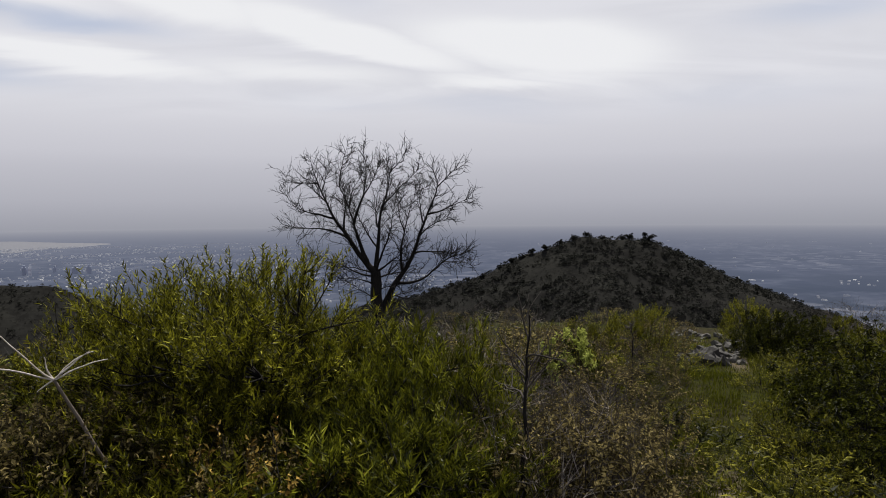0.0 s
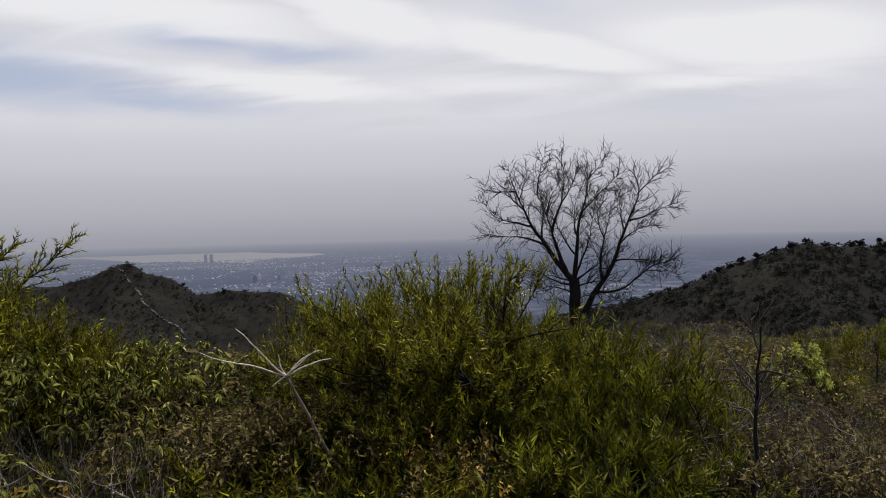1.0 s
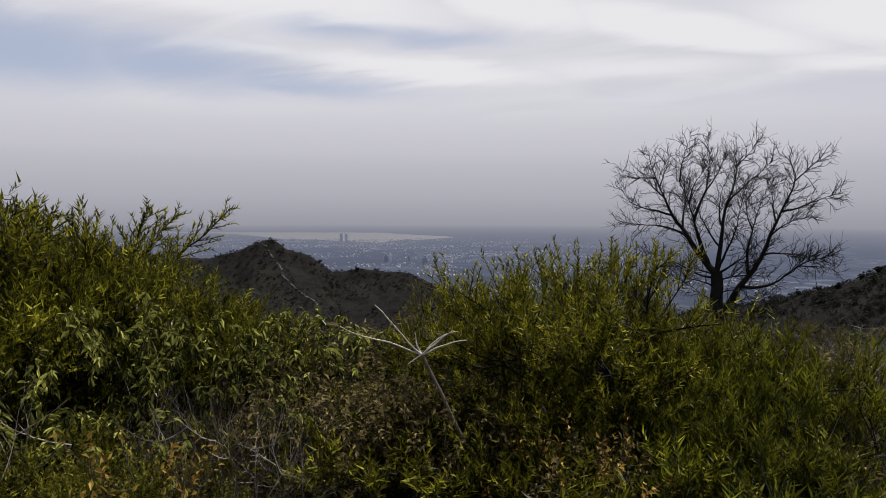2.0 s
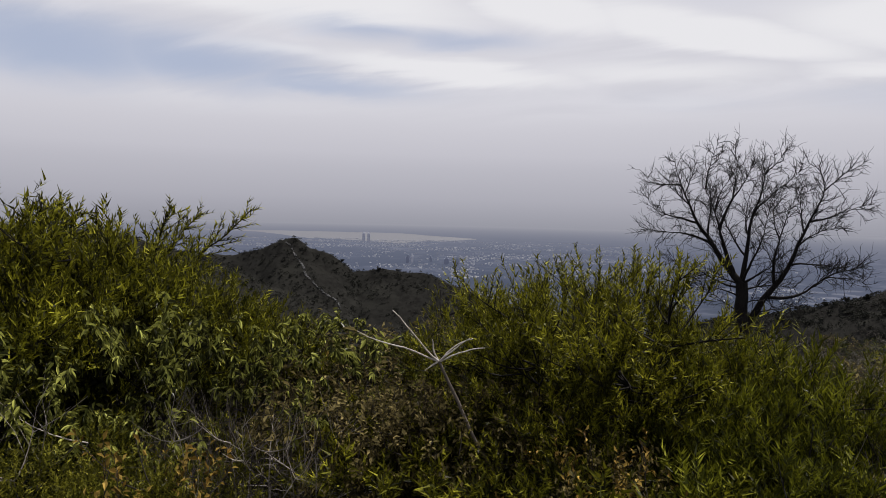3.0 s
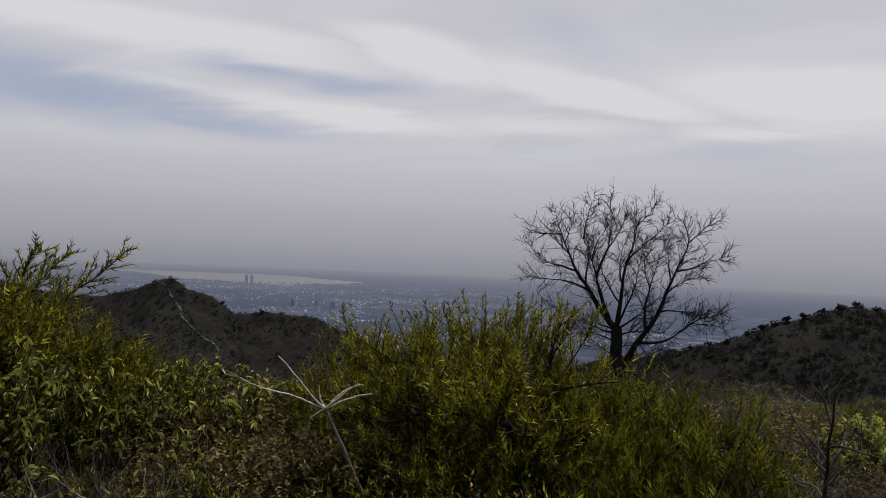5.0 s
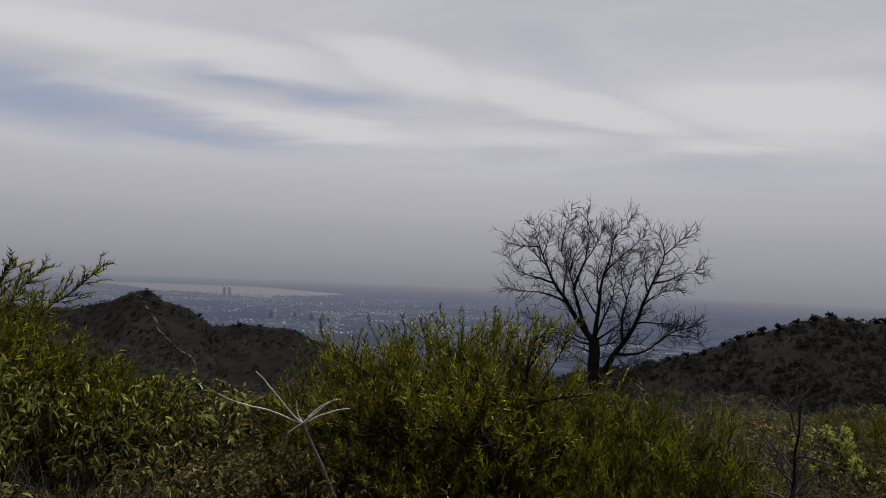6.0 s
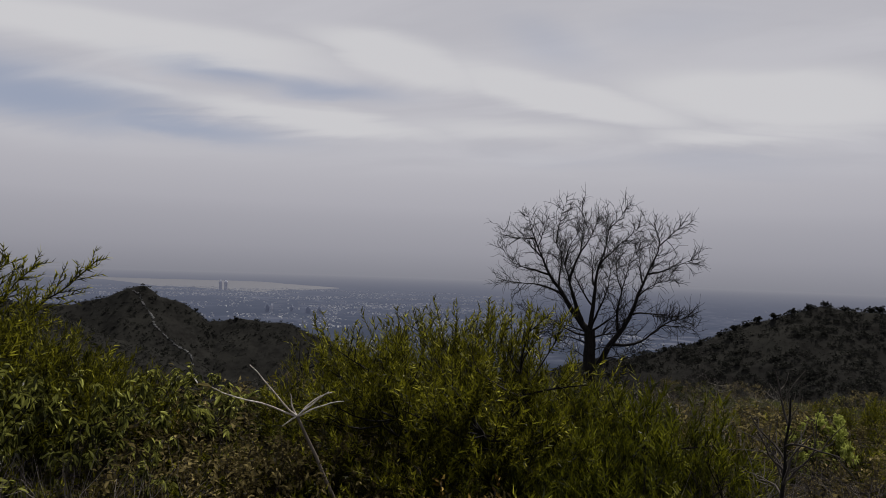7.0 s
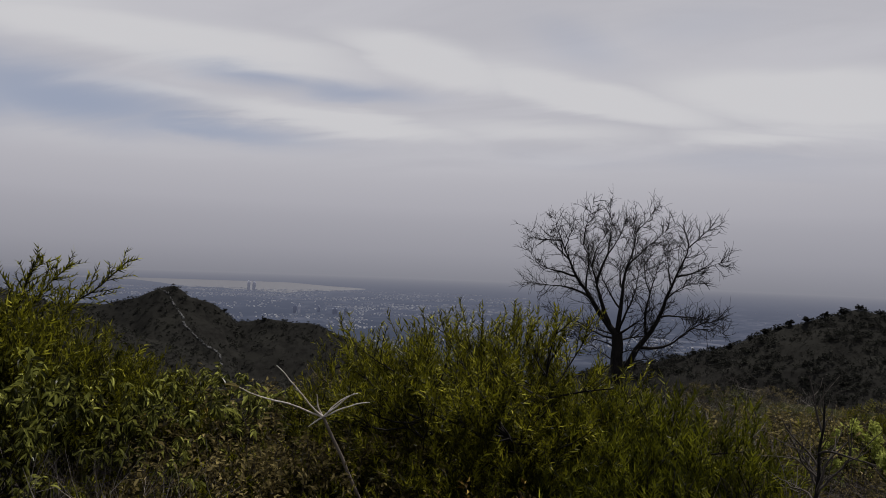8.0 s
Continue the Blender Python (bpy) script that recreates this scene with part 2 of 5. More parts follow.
def plain_colour(name, colour, rough=0.8, spread=0.25, scale=3.0):
    m, k = material(name)
    n = k.noise(k.add("ShaderNodeTexCoord").outputs["Object"], scale, 5.0, 0.6)
    own = k.add("ShaderNodeNewGeometry").outputs["Random Per Island"]
    f = k.maths("ADD", k.maths("MULTIPLY", n, 0.6), k.maths("MULTIPLY", own, 0.4))
    col = k.mix(f, tuple(c * (1 - spread) for c in colour), tuple(min(1, c * (1 + spread)) for c in colour))
    b = k.add("ShaderNodeBsdfPrincipled", {"Base Color": col, "Roughness": rough})
    finish(k, b, n, 0.3, 0.02)
    return m


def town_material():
    """Houses, no two alike: walls coloured lighter to offset their shaded sides, greyer flat roofs, painted haze over
    both.
    """
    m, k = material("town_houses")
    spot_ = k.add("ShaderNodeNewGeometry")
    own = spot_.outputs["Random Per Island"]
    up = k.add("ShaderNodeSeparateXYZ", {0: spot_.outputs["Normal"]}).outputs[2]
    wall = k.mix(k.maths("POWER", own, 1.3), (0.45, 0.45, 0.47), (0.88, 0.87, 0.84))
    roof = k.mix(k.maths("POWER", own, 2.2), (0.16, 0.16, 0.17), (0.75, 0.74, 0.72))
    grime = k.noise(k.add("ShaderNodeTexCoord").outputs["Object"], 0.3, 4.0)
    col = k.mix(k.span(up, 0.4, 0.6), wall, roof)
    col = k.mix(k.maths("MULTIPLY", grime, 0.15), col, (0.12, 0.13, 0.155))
    painted_airlight(k, k.add("ShaderNodeBsdfDiffuse", {"Color": col}), 1500.0)
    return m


MAT["ground"] = ground_material()
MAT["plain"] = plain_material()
MAT["rock"] = plain_colour("weathered_limestone", (0.045, 0.042, 0.038), 0.95, 0.9, 9.0)
# ledge rock coloured near black to paint the shade between the stones
MAT["shade_rock"] = plain_colour("shade_coloured_ledge_rock", (0.018, 0.016, 0.015), 0.95, 0.6, 8.0)
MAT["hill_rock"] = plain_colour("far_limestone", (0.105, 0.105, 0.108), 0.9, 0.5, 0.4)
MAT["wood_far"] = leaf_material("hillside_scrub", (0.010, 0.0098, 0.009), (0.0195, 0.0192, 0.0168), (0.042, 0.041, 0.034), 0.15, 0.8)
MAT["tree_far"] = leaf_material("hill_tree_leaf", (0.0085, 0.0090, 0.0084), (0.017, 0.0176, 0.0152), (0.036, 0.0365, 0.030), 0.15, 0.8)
# haze is put into the towers' base colours, paler and bluer than bare walls
MAT["concrete"] = plain_colour("hazy_concrete", (0.58, 0.59, 0.65), 0.9, 0.2, 0.1)
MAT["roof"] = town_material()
MAT["dark_block"] = plain_colour("hazy_dark_block", (0.26, 0.285, 0.37), 0.9, 0.2, 0.1)


# ---- meshes ----
def mesh_of(name, verts, faces, mat, smooth=False):
    """A mesh from arrays: faces is one array of quads or triangles, or a list of both."""
    me = bpy.data.meshes.new(name)
    blocks = faces if isinstance(faces, list) else [faces]
    blocks = [b for b in blocks if len(b)]
    me.vertices.add(len(verts))
    me.vertices.foreach_set("co", np.asarray(verts, np.float32).ravel())
    loops = np.concatenate([np.asarray(b, np.int32).ravel() for b in blocks])
    sizes = np.concatenate([np.full(len(b), len(b[0]), np.int32) for b in blocks])
    me.loops.add(len(loops)), me.polygons.add(len(sizes))
    me.loops.foreach_set("vertex_index", loops)
    me.polygons.foreach_set("loop_start", np.concatenate([[0], np.cumsum(sizes)[:-1]]).astype(np.int32))
    me.polygons.foreach_set("use_smooth", np.full(len(sizes), smooth))
    me.materials.append(mat)
    me.update(calc_edges=True)
    me.validate()
    return me


def unit(v):
    return v / (np.linalg.norm(v, axis=-1, keepdims=True) + 1e-9)


def tubes(lines, sides=5):
    """Tapered round stems along polylines, each a pair of points (n, 3) and radii (n); closed at the tip by their taper."""
    verts, faces, base = [], [], 0
    groups = {}
    for pts, rad in lines:
        groups.setdefault(len(pts), []).append((pts, rad))
    for n, group in groups.items():
        p, r = np.array([g[0] for g in group]), np.array([g[1] for g in group])
        t = unit(np.gradient(p, axis=1))
        side = np.cross(t, np.array([0.31, 0.83, 0.46]))
        side = unit(side)
        other = np.cross(t, side)
        a = np.arange(sides) * 2 * np.pi / sides
        ring = side[:, :, None] * np.cos(a)[None, None, :, None] + other[:, :, None] * np.sin(a)[None, None, :, None]
        v = p[:, :, None] + ring * r[:, :, None, None]
        verts.append(v.reshape(-1, 3))
        i, j, s = np.meshgrid(np.arange(len(group)), np.arange(n - 1), np.arange(sides), indexing="ij")
        q = base + (i * n + j) * sides
        nxt = (s + 1) % sides
        faces.append(np.stack([q + s, q + nxt, q + sides + nxt, q + sides + s], -1).reshape(-1, 4))
        base += len(group) * n * sides
    return np.concatenate(verts), np.concatenate(faces)


def leaves(pos, along, length, width, rng, fold=0.25, wide=False, slim=False):
    """Folded leaf blades that start at pos and point along; wide ones get two pairs of side points."""
    n = len(pos)
    along = unit(along)
    side = unit(np.cross(along, rng.normal(size=(n, 3)) * 0.55 + (0, 0, 1.0)))
    up = np.cross(side, along)
    ln, wd = length[:, None], width[:, None]
    droop = up * -0.12 * ln
    if slim:                        # lance-shaped, widest below the middle
        v = np.stack([pos + side * wd / 2, pos - side * wd / 2 + along * ln * 0.12, pos + along * ln + droop], 1)
        f = np.array([[0, 1, 2]])
    elif not wide:
        v = np.stack([pos, pos + along * ln * 0.5 + side * wd / 2 + up * wd * fold, pos + along * ln + droop, pos + along * ln * 0.5 - side * wd / 2 + up * wd * fold], 1)
        f = np.array([[0, 1, 2], [0, 2, 3]])
    else:
        v = np.stack([pos, pos + along * ln * 0.3 + side * wd * 0.45 + up * wd * fold, pos + along * ln * 0.68 + side * wd * 0.38 + up * wd * fold + droop * 0.4,
                      pos + along * ln + droop, pos + along * ln * 0.68 - side * wd * 0.38 + up * wd * fold + droop * 0.4, pos + along * ln * 0.3 - side * wd * 0.45 + up * wd * fold], 1)
        f = np.array([[0, 1, 2], [0, 2, 3], [0, 3, 4], [0, 4, 5]])
    k = v.shape[1]
    return v.reshape(-1, 3), (f[None] + (np.arange(n) * k)[:, None, None]).reshape(-1, 3)


def bend(start, way, length, n, rng, wobble=0.12, rise=0.0):
    """A wandering polyline; rise pulls it upwards (or down, below zero)."""
    step = length / (n - 1)
    pts, d = [np.array(start, float)], unit(np.array(way, float))
    for _ in range(n - 1):
        d = unit(d + rng.normal(size=3) * wobble + (0, 0, rise))
        pts.append(pts[-1] + d * step)
    return np.array(pts)


def spot(line, f):
    """The place and direction at the fraction f of a polyline."""
    x = f * (len(line) - 1)
    i = min(int(x), len(line) - 2)
    return line[i] + (line[i + 1] - line[i]) * (x - i), unit(line[i + 1] - line[i])


def sideways(d, angle, rng, turn=None):
    """A direction that leaves d at the angle given, on a random side."""
    a = rng.uniform(0, 2 * np.pi) if turn is None else turn
    s = unit(np.cross(d, (0.37, 0.21, 0.9)))
    o = np.cross(d, s)
    return unit(d * math.cos(angle) + (s * math.cos(a) + o * math.sin(a)) * math.sin(angle))


def part(name, me, parent, label="", kind=""):
    ob = new(name, me)
    ob.parent = parent
    return tagged(ob, label, kind=kind)


def thing(name, place, label, category, group="", kind=""):
    ob = new(name)
    ob.empty_display_size = 0.2
    ob.matrix_world = place
    return tagged(ob, label, category, group, kind)


# ---- the lie of the land ----
def bearing(az, reach):
    return -math.sin(radians(az)) * reach, math.cos(radians(az)) * reach


PLAIN = -70.0
# ridges: bearing, reach and height of both ends, and the slope of the sides
RIDGES = ((-11.4, 262, -8.2, -16.6, 262, -8.6, 0.46), (-11.4, 262, -8.4, -7.4, 258, -13.6, 0.46), (-7.4, 258, -13.8, -4.0, 254, -20.6, 0.44), (-4.0, 254, -20.6, 4.0, 250, -28.5, 0.36),
          (-16.6, 262, -8.8, -21.0, 264, -18.3, 0.46), (-21.0, 264, -18.3, -28.0, 268, -31.5, 0.40), (-13.0, 260, -9.6, -12.0, 200, -30.0, 0.40),
          (45.5, 452, -27.2, 43.0, 449, -22.6, 0.55), (43.0, 449, -22.6, 41.3, 447, -16.9, 0.6), (41.3, 447, -16.6, 40.4, 446, -15.2, 0.9), (40.4, 446, -15.2, 40.1, 445, -17.0, 1.2),
          (39.9, 445, -21.0, 37.6, 445, -25.4, 0.8), (37.6, 445, -25.2, 36.0, 445, -38.0, 0.9), (35.3, 445, -35.2, 32.4, 441, -33.4, 0.6), (32.4, 441, -33.4, 29.6, 436, -36.0, 0.5),
          (29.6, 436, -36.0, 26.2, 428, -45.5, 0.45), (41.5, 446, -19.6, 40.4, 430, -30.6, 0.75), (40.4, 430, -30.6, 37.2, 395, -49.2, 0.7), (49.0, 470, -30.0, 45.5, 456, -26.5, 0.4),
          (48.0, 300, -48.0, 14.0, 300, -54.0, 0.12), (60.0, 400, -9.0, 54.0, 420, -11.5, 0.35), (54.0, 420, -11.5, 48.5, 430, -27.0, 0.40))


def land(x, y):
    """Height of the ground over arrays x, y."""
    r = np.hypot(x, y)
    az = np.degrees(np.arctan2(-x, y))
    left = np.clip((az - 8) / 16, 0, 1)
    left = left * left * (3 - 2 * left) * np.clip((110 - az) / 30, 0, 1)
    edge = 15.8 - 8.6 * left
    fall = 0.055 + 0.018 * np.clip((az + 6) / 8, 0, 1)
    past = np.maximum(r - edge, 0)
    home = -fall * np.minimum(r, edge) - 0.62 * past * (1 - np.exp(-past / 2.5))
    home = home + 0.05 * np.sin(x * 1.3 + 0.4) * np.cos(y * 1.1) * np.minimum(r / 4, 1)
    tops = [home]
    for az1, r1, z1, az2, r2, z2, slope in RIDGES:
        (x1, y1), (x2, y2) = bearing(az1, r1), bearing(az2, r2)
        dx, dy = x2 - x1, y2 - y1
        f = np.clip(((x - x1) * dx + (y - y1) * dy) / (dx * dx + dy * dy), 0, 1)
        d = np.hypot(x - x1 - f * dx, y - y1 - f * dy)
        tops.append(z1 + (z2 - z1) * f - slope * (np.sqrt(d * d + 2.5) - 1.58))
    z = np.maximum.reduce(tops)
    rough = np.clip((r - 60) / 100, 0, 1)
    z = z + rough * (1.1 * np.sin(x * 0.061 + 1.2 * np.sin(y * 0.043)) * np.sin(y * 0.055 + 0.7) + 0.5 * np.sin(x * 0.19 + y * 0.13) * np.sin(y * 0.23 - x * 0.07)
                     + 0.35 * np.sin(x * 0.53 + 2 * np.sin(y * 0.31)) * np.sin(y * 0.47))
    return np.maximum(z, PLAIN - 2.0)


def ground_at(az, reach):
    x, y = bearing(az, reach)
    return Vector((x, y, float(land(np.array(x), np.array(y)))))


def build_ground():
    az = np.radians(np.concatenate([np.arange(-46, 29, 0.36), np.arange(29, 46, 0.17), np.arange(46, 74, 0.36), np.arange(74, 314, 4.0)]))
    r = np.concatenate([[0.01], np.concatenate([np.geomspace(0.6, 180, 96), np.linspace(183, 480, 130), np.geomspace(490, 1200, 14)])])
    a, rr = np.meshgrid(az, r)
    x, y = -np.sin(a) * rr, np.cos(a) * rr
    x[0], y[0] = x[0] + 0.25, y[0] - 0.2        # the rings' navel lies beside the path
    v = np.stack([x, y, land(x, y)], -1).reshape(-1, 3)
    n, m = len(az), len(r)
    i, j = np.meshgrid(np.arange(m - 1), np.arange(n), indexing="ij")
    jn = (j + 1) % n
    f = np.stack([i * n + j, (i + 1) * n + j, (i + 1) * n + jn, i * n + jn], -1).reshape(-1, 4)
    ob = new("ground", mesh_of("ground", v, f[:, ::-1], MAT["ground"], True))
    tagged(ob, "stony hilltop soil with turf, falling away into scrub-covered valleys", "ground", kind="structure")
    # the far plain
    az2 = np.radians(np.arange(0, 360, 3.0))
    r2 = np.array([60, 500, 900, 1400, 2000, 2600, 3200, 3800, 4400, 4960.0])
    a, rr = np.meshgrid(az2, r2)
    v = np.stack([-np.sin(a) * rr, np.cos(a) * rr, 0 * a + PLAIN], -1).reshape(-1, 3)
    n, m = len(az2), len(r2)
    i, j = np.meshgrid(np.arange(m - 1), np.arange(n), indexing="ij")
    jn = (j + 1) % n
    f = np.stack([i * n + j, (i + 1) * n + j, (i + 1) * n + jn, i * n + jn], -1).reshape(-1, 4)
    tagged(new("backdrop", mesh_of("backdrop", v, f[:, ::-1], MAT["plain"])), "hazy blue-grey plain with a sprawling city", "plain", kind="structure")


build_ground()


# ---- plants ----
def shrub_frame(rng, height, spread, stems=7, forks=9, twigs=6, twig_len=0.22, rise=0.04, thick=0.014, low=0.25, bits=3):
    """The stems, branches and twigs of a many-stemmed, lumpy dome of a shrub, as three lists of polylines with radii."""
    main, mid, fine = [], [], []
    shift = Vector(rng.uniform(0, 40, 3))

    def dome(d, f):
        """The place at the fraction f of the way to the crown's uneven outline, along d."""
        lump = 1 + 0.34 * noise.noise(Vector(d) * 1.7 + shift) + 0.16 * noise.noise(Vector(d) * 4.1 + shift)
        return np.array([d[0] * spread, d[1] * spread, height * (0.10 + 0.86 * d[2])]) * f * lump

    for s in range(stems):
        a = 2.39996 * s + rng.uniform(-0.4, 0.4)
        phi = radians(78) * ((s + rng.uniform(0.1, 0.9)) / stems) ** 0.7
        tip = dome((math.cos(a) * math.sin(phi), math.sin(a) * math.sin(phi), math.cos(phi)), rng.uniform(0.6, 0.82))
        knee = np.array([tip[0] * rng.uniform(0.2, 0.45), tip[1] * rng.uniform(0.2, 0.45), tip[2] * rng.uniform(0.45, 0.65)])
        f = np.linspace(0, 1, 9)[:, None]
        line = 2 * f * (1 - f) * knee + f * f * tip + (0, 0, -0.06) * (1 - f)
        line = line + np.cumsum(rng.normal(size=(9, 3)) * 0.008 * height, 0) * f
        main.append((line, np.linspace(thick, thick * 0.25, 9) * rng.uniform(0.7, 1.2)))
    roots = np.array([l for l, _ in main])
    for _ in range(stems * forks):
        d = unit(rng.normal(size=3) * (1, 1, 1))
        d[2] = abs(d[2]) if rng.random() < 0.85 else -0.1 * rng.random()
        d = unit(d)
        goal = dome(d, low + (1.0 - low) * rng.random() ** 0.45)
        ok = roots[:, 1:, :]
        cost = np.linalg.norm(ok - goal, axis=2) + np.where(ok[:, :, 2] > goal[2] - 0.02 * height, 0.3, 0.0) * height
        i, j = np.unravel_index(cost.argmin(), cost.shape)
        p = ok[i, j]
        knee = p + (goal - p) * 0.5 + np.array([0, 0, -0.10]) * np.linalg.norm(goal - p) + rng.normal(size=3) * 0.02 * height
        f = np.linspace(0, 1, 5)[:, None]
        bline = (1 - f) ** 2 * p + 2 * f * (1 - f) * knee + f * f * goal
        mid.append((bline, np.linspace(thick * 0.4, thick * 0.15, 5)))
        for _ in range(twigs):
            q, e = spot(bline, rng.uniform(0.3, 1.0))
            way = unit(sideways(e, radians(rng.uniform(25, 75)), rng) + 0.5 * d)
            tline = bend(q, way, twig_len * rng.uniform(0.6, 1.25), bits, rng, 0.22, rise)
            fine.append((tline, np.linspace(thick * 0.16, thick * 0.07, bits)))
    return main, mid, fine


def tuft_frame(rng, height, spread, stems=10, clumps=70, shoots=8, shoot_len=0.20, thick=0.012, up=0.4, loose=0.36, base=0.16, lumpy=0.26, bits=3, sweep=80):
    """Stems that fan out to an uneven dome, branches to clumps on it, and leafy shoots that rise from each clump."""
    main, mid, fine = [], [], []
    shift = Vector(rng.uniform(0, 40, 3))

    def dome(d, f):
        lump = 1 + lumpy * (noise.noise(Vector(d) * 2.0 + shift) + 0.6 * noise.noise(Vector(d) * 4.6 + shift))
        return np.array([d[0] * spread, d[1] * spread, height * (base + (0.90 - base) * max(d[2], -0.1))]) * f * lump

    for s in range(stems):
        a = 2.39996 * s + rng.uniform(-0.4, 0.4)
        phi = radians(sweep - 8) * ((s + rng.uniform(0.1, 0.9)) / stems) ** 0.65
        tip = dome((math.cos(a) * math.sin(phi), math.sin(a) * math.sin(phi), math.cos(phi)), rng.uniform(0.66, 0.86))
        knee = tip * (0.34, 0.34, 0.58) + rng.normal(size=3) * 0.03 * height
        f = np.linspace(0, 1, 9)[:, None]
        line = 2 * f * (1 - f) * knee + f * f * tip + (0, 0, -0.06) * (1 - f)
        line = line + np.cumsum(rng.normal(size=(9, 3)) * 0.009 * height, 0) * f
        main.append((line, np.linspace(thick, thick * 0.25, 9) * rng.uniform(0.7, 1.2)))
    roots = np.array([l for l, _ in main])[:, 2:, :]
    for c in range(clumps):
        a = 2.39996 * c + rng.uniform(-0.5, 0.5)
        phi = radians(sweep + 16) * ((c + rng.random()) / clumps) ** 0.58
        d = np.array((math.cos(a) * math.sin(phi), math.sin(a) * math.sin(phi), math.cos(phi)))
        goal = dome(d, 1.0 - 0.42 * rng.random() ** 2.2)
        cost = np.linalg.norm(roots - goal, axis=2) + np.where(roots[:, :, 2] > goal[2] - 0.02 * height, 0.3, 0.0) * height
        i, j = np.unravel_index(cost.argmin(), cost.shape)
        p = roots[i, j]
        knee = p + (goal - p) * 0.5 + np.array([0, 0, -0.12]) * np.linalg.norm(goal - p) + rng.normal(size=3) * 0.02 * height
        f = np.linspace(0, 1, 5)[:, None]
        bline = (1 - f) ** 2 * p + 2 * f * (1 - f) * knee + f * f * goal
        mid.append((bline, np.linspace(thick * 0.42, thick * 0.2, 5)))
        vigour = rng.uniform(0.7, 1.25)
        for _ in range(max(2, int(shoots * rng.uniform(0.6, 1.4)))):
            q, _e = spot(bline, rng.uniform(0.5, 1.0))
            way = unit(d * 0.75 + (0, 0, up) + rng.normal(size=3) * loose)
            fine.append((bend(q, way, shoot_len * vigour * rng.uniform(0.55, 1.15), bits, rng, 0.09, 0.05), np.linspace(thick * 0.2, thick * 0.08, bits)))
    return main, mid, fine


def leaf_rows(lines, gap, rng, start=0.15):
    """Places and twig directions for leaves, gap metres apart along polylines."""
    pos, way = [], []
    for line, _ in lines:
        ln = np.linalg.norm(np.diff(line, axis=0), axis=1).sum()
        n = max(2, int(ln / gap))
        x = (start + (1 - start) * (np.arange(n) + rng.random(n)) / n) * (len(line) - 1)
        i = np.minimum(x.astype(int), len(line) - 2)
        pos.append(line[i] + (line[i + 1] - line[i]) * (x - i)[:, None])
        way.append(unit(line[i + 1] - line[i]))
    return np.concatenate(pos), np.concatenate(way)


def make_shrub(name, label, seed, height, spread, leaf, leaf_len, leaf_wide, gap, bark="dark_bark", wide=False, splay=0.7, keep=1.0, hang=-0.12, slim=False, whorl=False,
               frame_of=tuft_frame, **shape):
    """A shrub of its true size at the origin: stems, twigs and foliage as parts; spread is its half width over its height. Returns its Empty."""
    rng = np.random.default_rng(seed)
    main, mid, fine = frame_of(rng, height, spread * height, **shape)
    grown = height / np.percentile([l[0][-1, 2] for l in fine], 96 if leaf else 100)      # the crown stands at the height given
    main, mid, fine = ([(l * grown, rad) for l, rad in kind if l[-1, 2] * grown < 1.05 * height] for kind in (main, mid, fine))
    ob = thing(name, Matrix.Identity(4), label, "shrub")
    ob.empty_display_size = height
    for line in main:
        part("stem", mesh_of("stem", *tubes([line], 5), MAT[bark], True), ob)
    (v1, f1), (v2, f2) = tubes(mid, 3), tubes(fine[::2] if leaf else fine, 3)
    part("twig_mass", mesh_of("twig_mass", np.concatenate([v1, v2]), np.concatenate([f1, f2 + len(v1)]), MAT[bark], True), ob, kind="stuff")
    if leaf:
        src = [l for l in fine if rng.random() < keep]
        pos, way = leaf_rows(src, gap, rng, 0.6 if whorl else 0.08)
        n = len(pos)
        around = unit(np.cross(way, rng.normal(size=(n, 3))))
        along = unit(way * (1.25 - splay) + around * splay + rng.normal(size=(n, 3)) * 0.14 - (0, 0, hang))
        ln = leaf_len * rng.uniform(0.55, 1.2, n)
        part("foliage", mesh_of("foliage", *leaves(pos, along, ln, ln * leaf_wide, rng, 0.25, wide, slim), MAT[leaf]), ob, kind="stuff")
    return ob


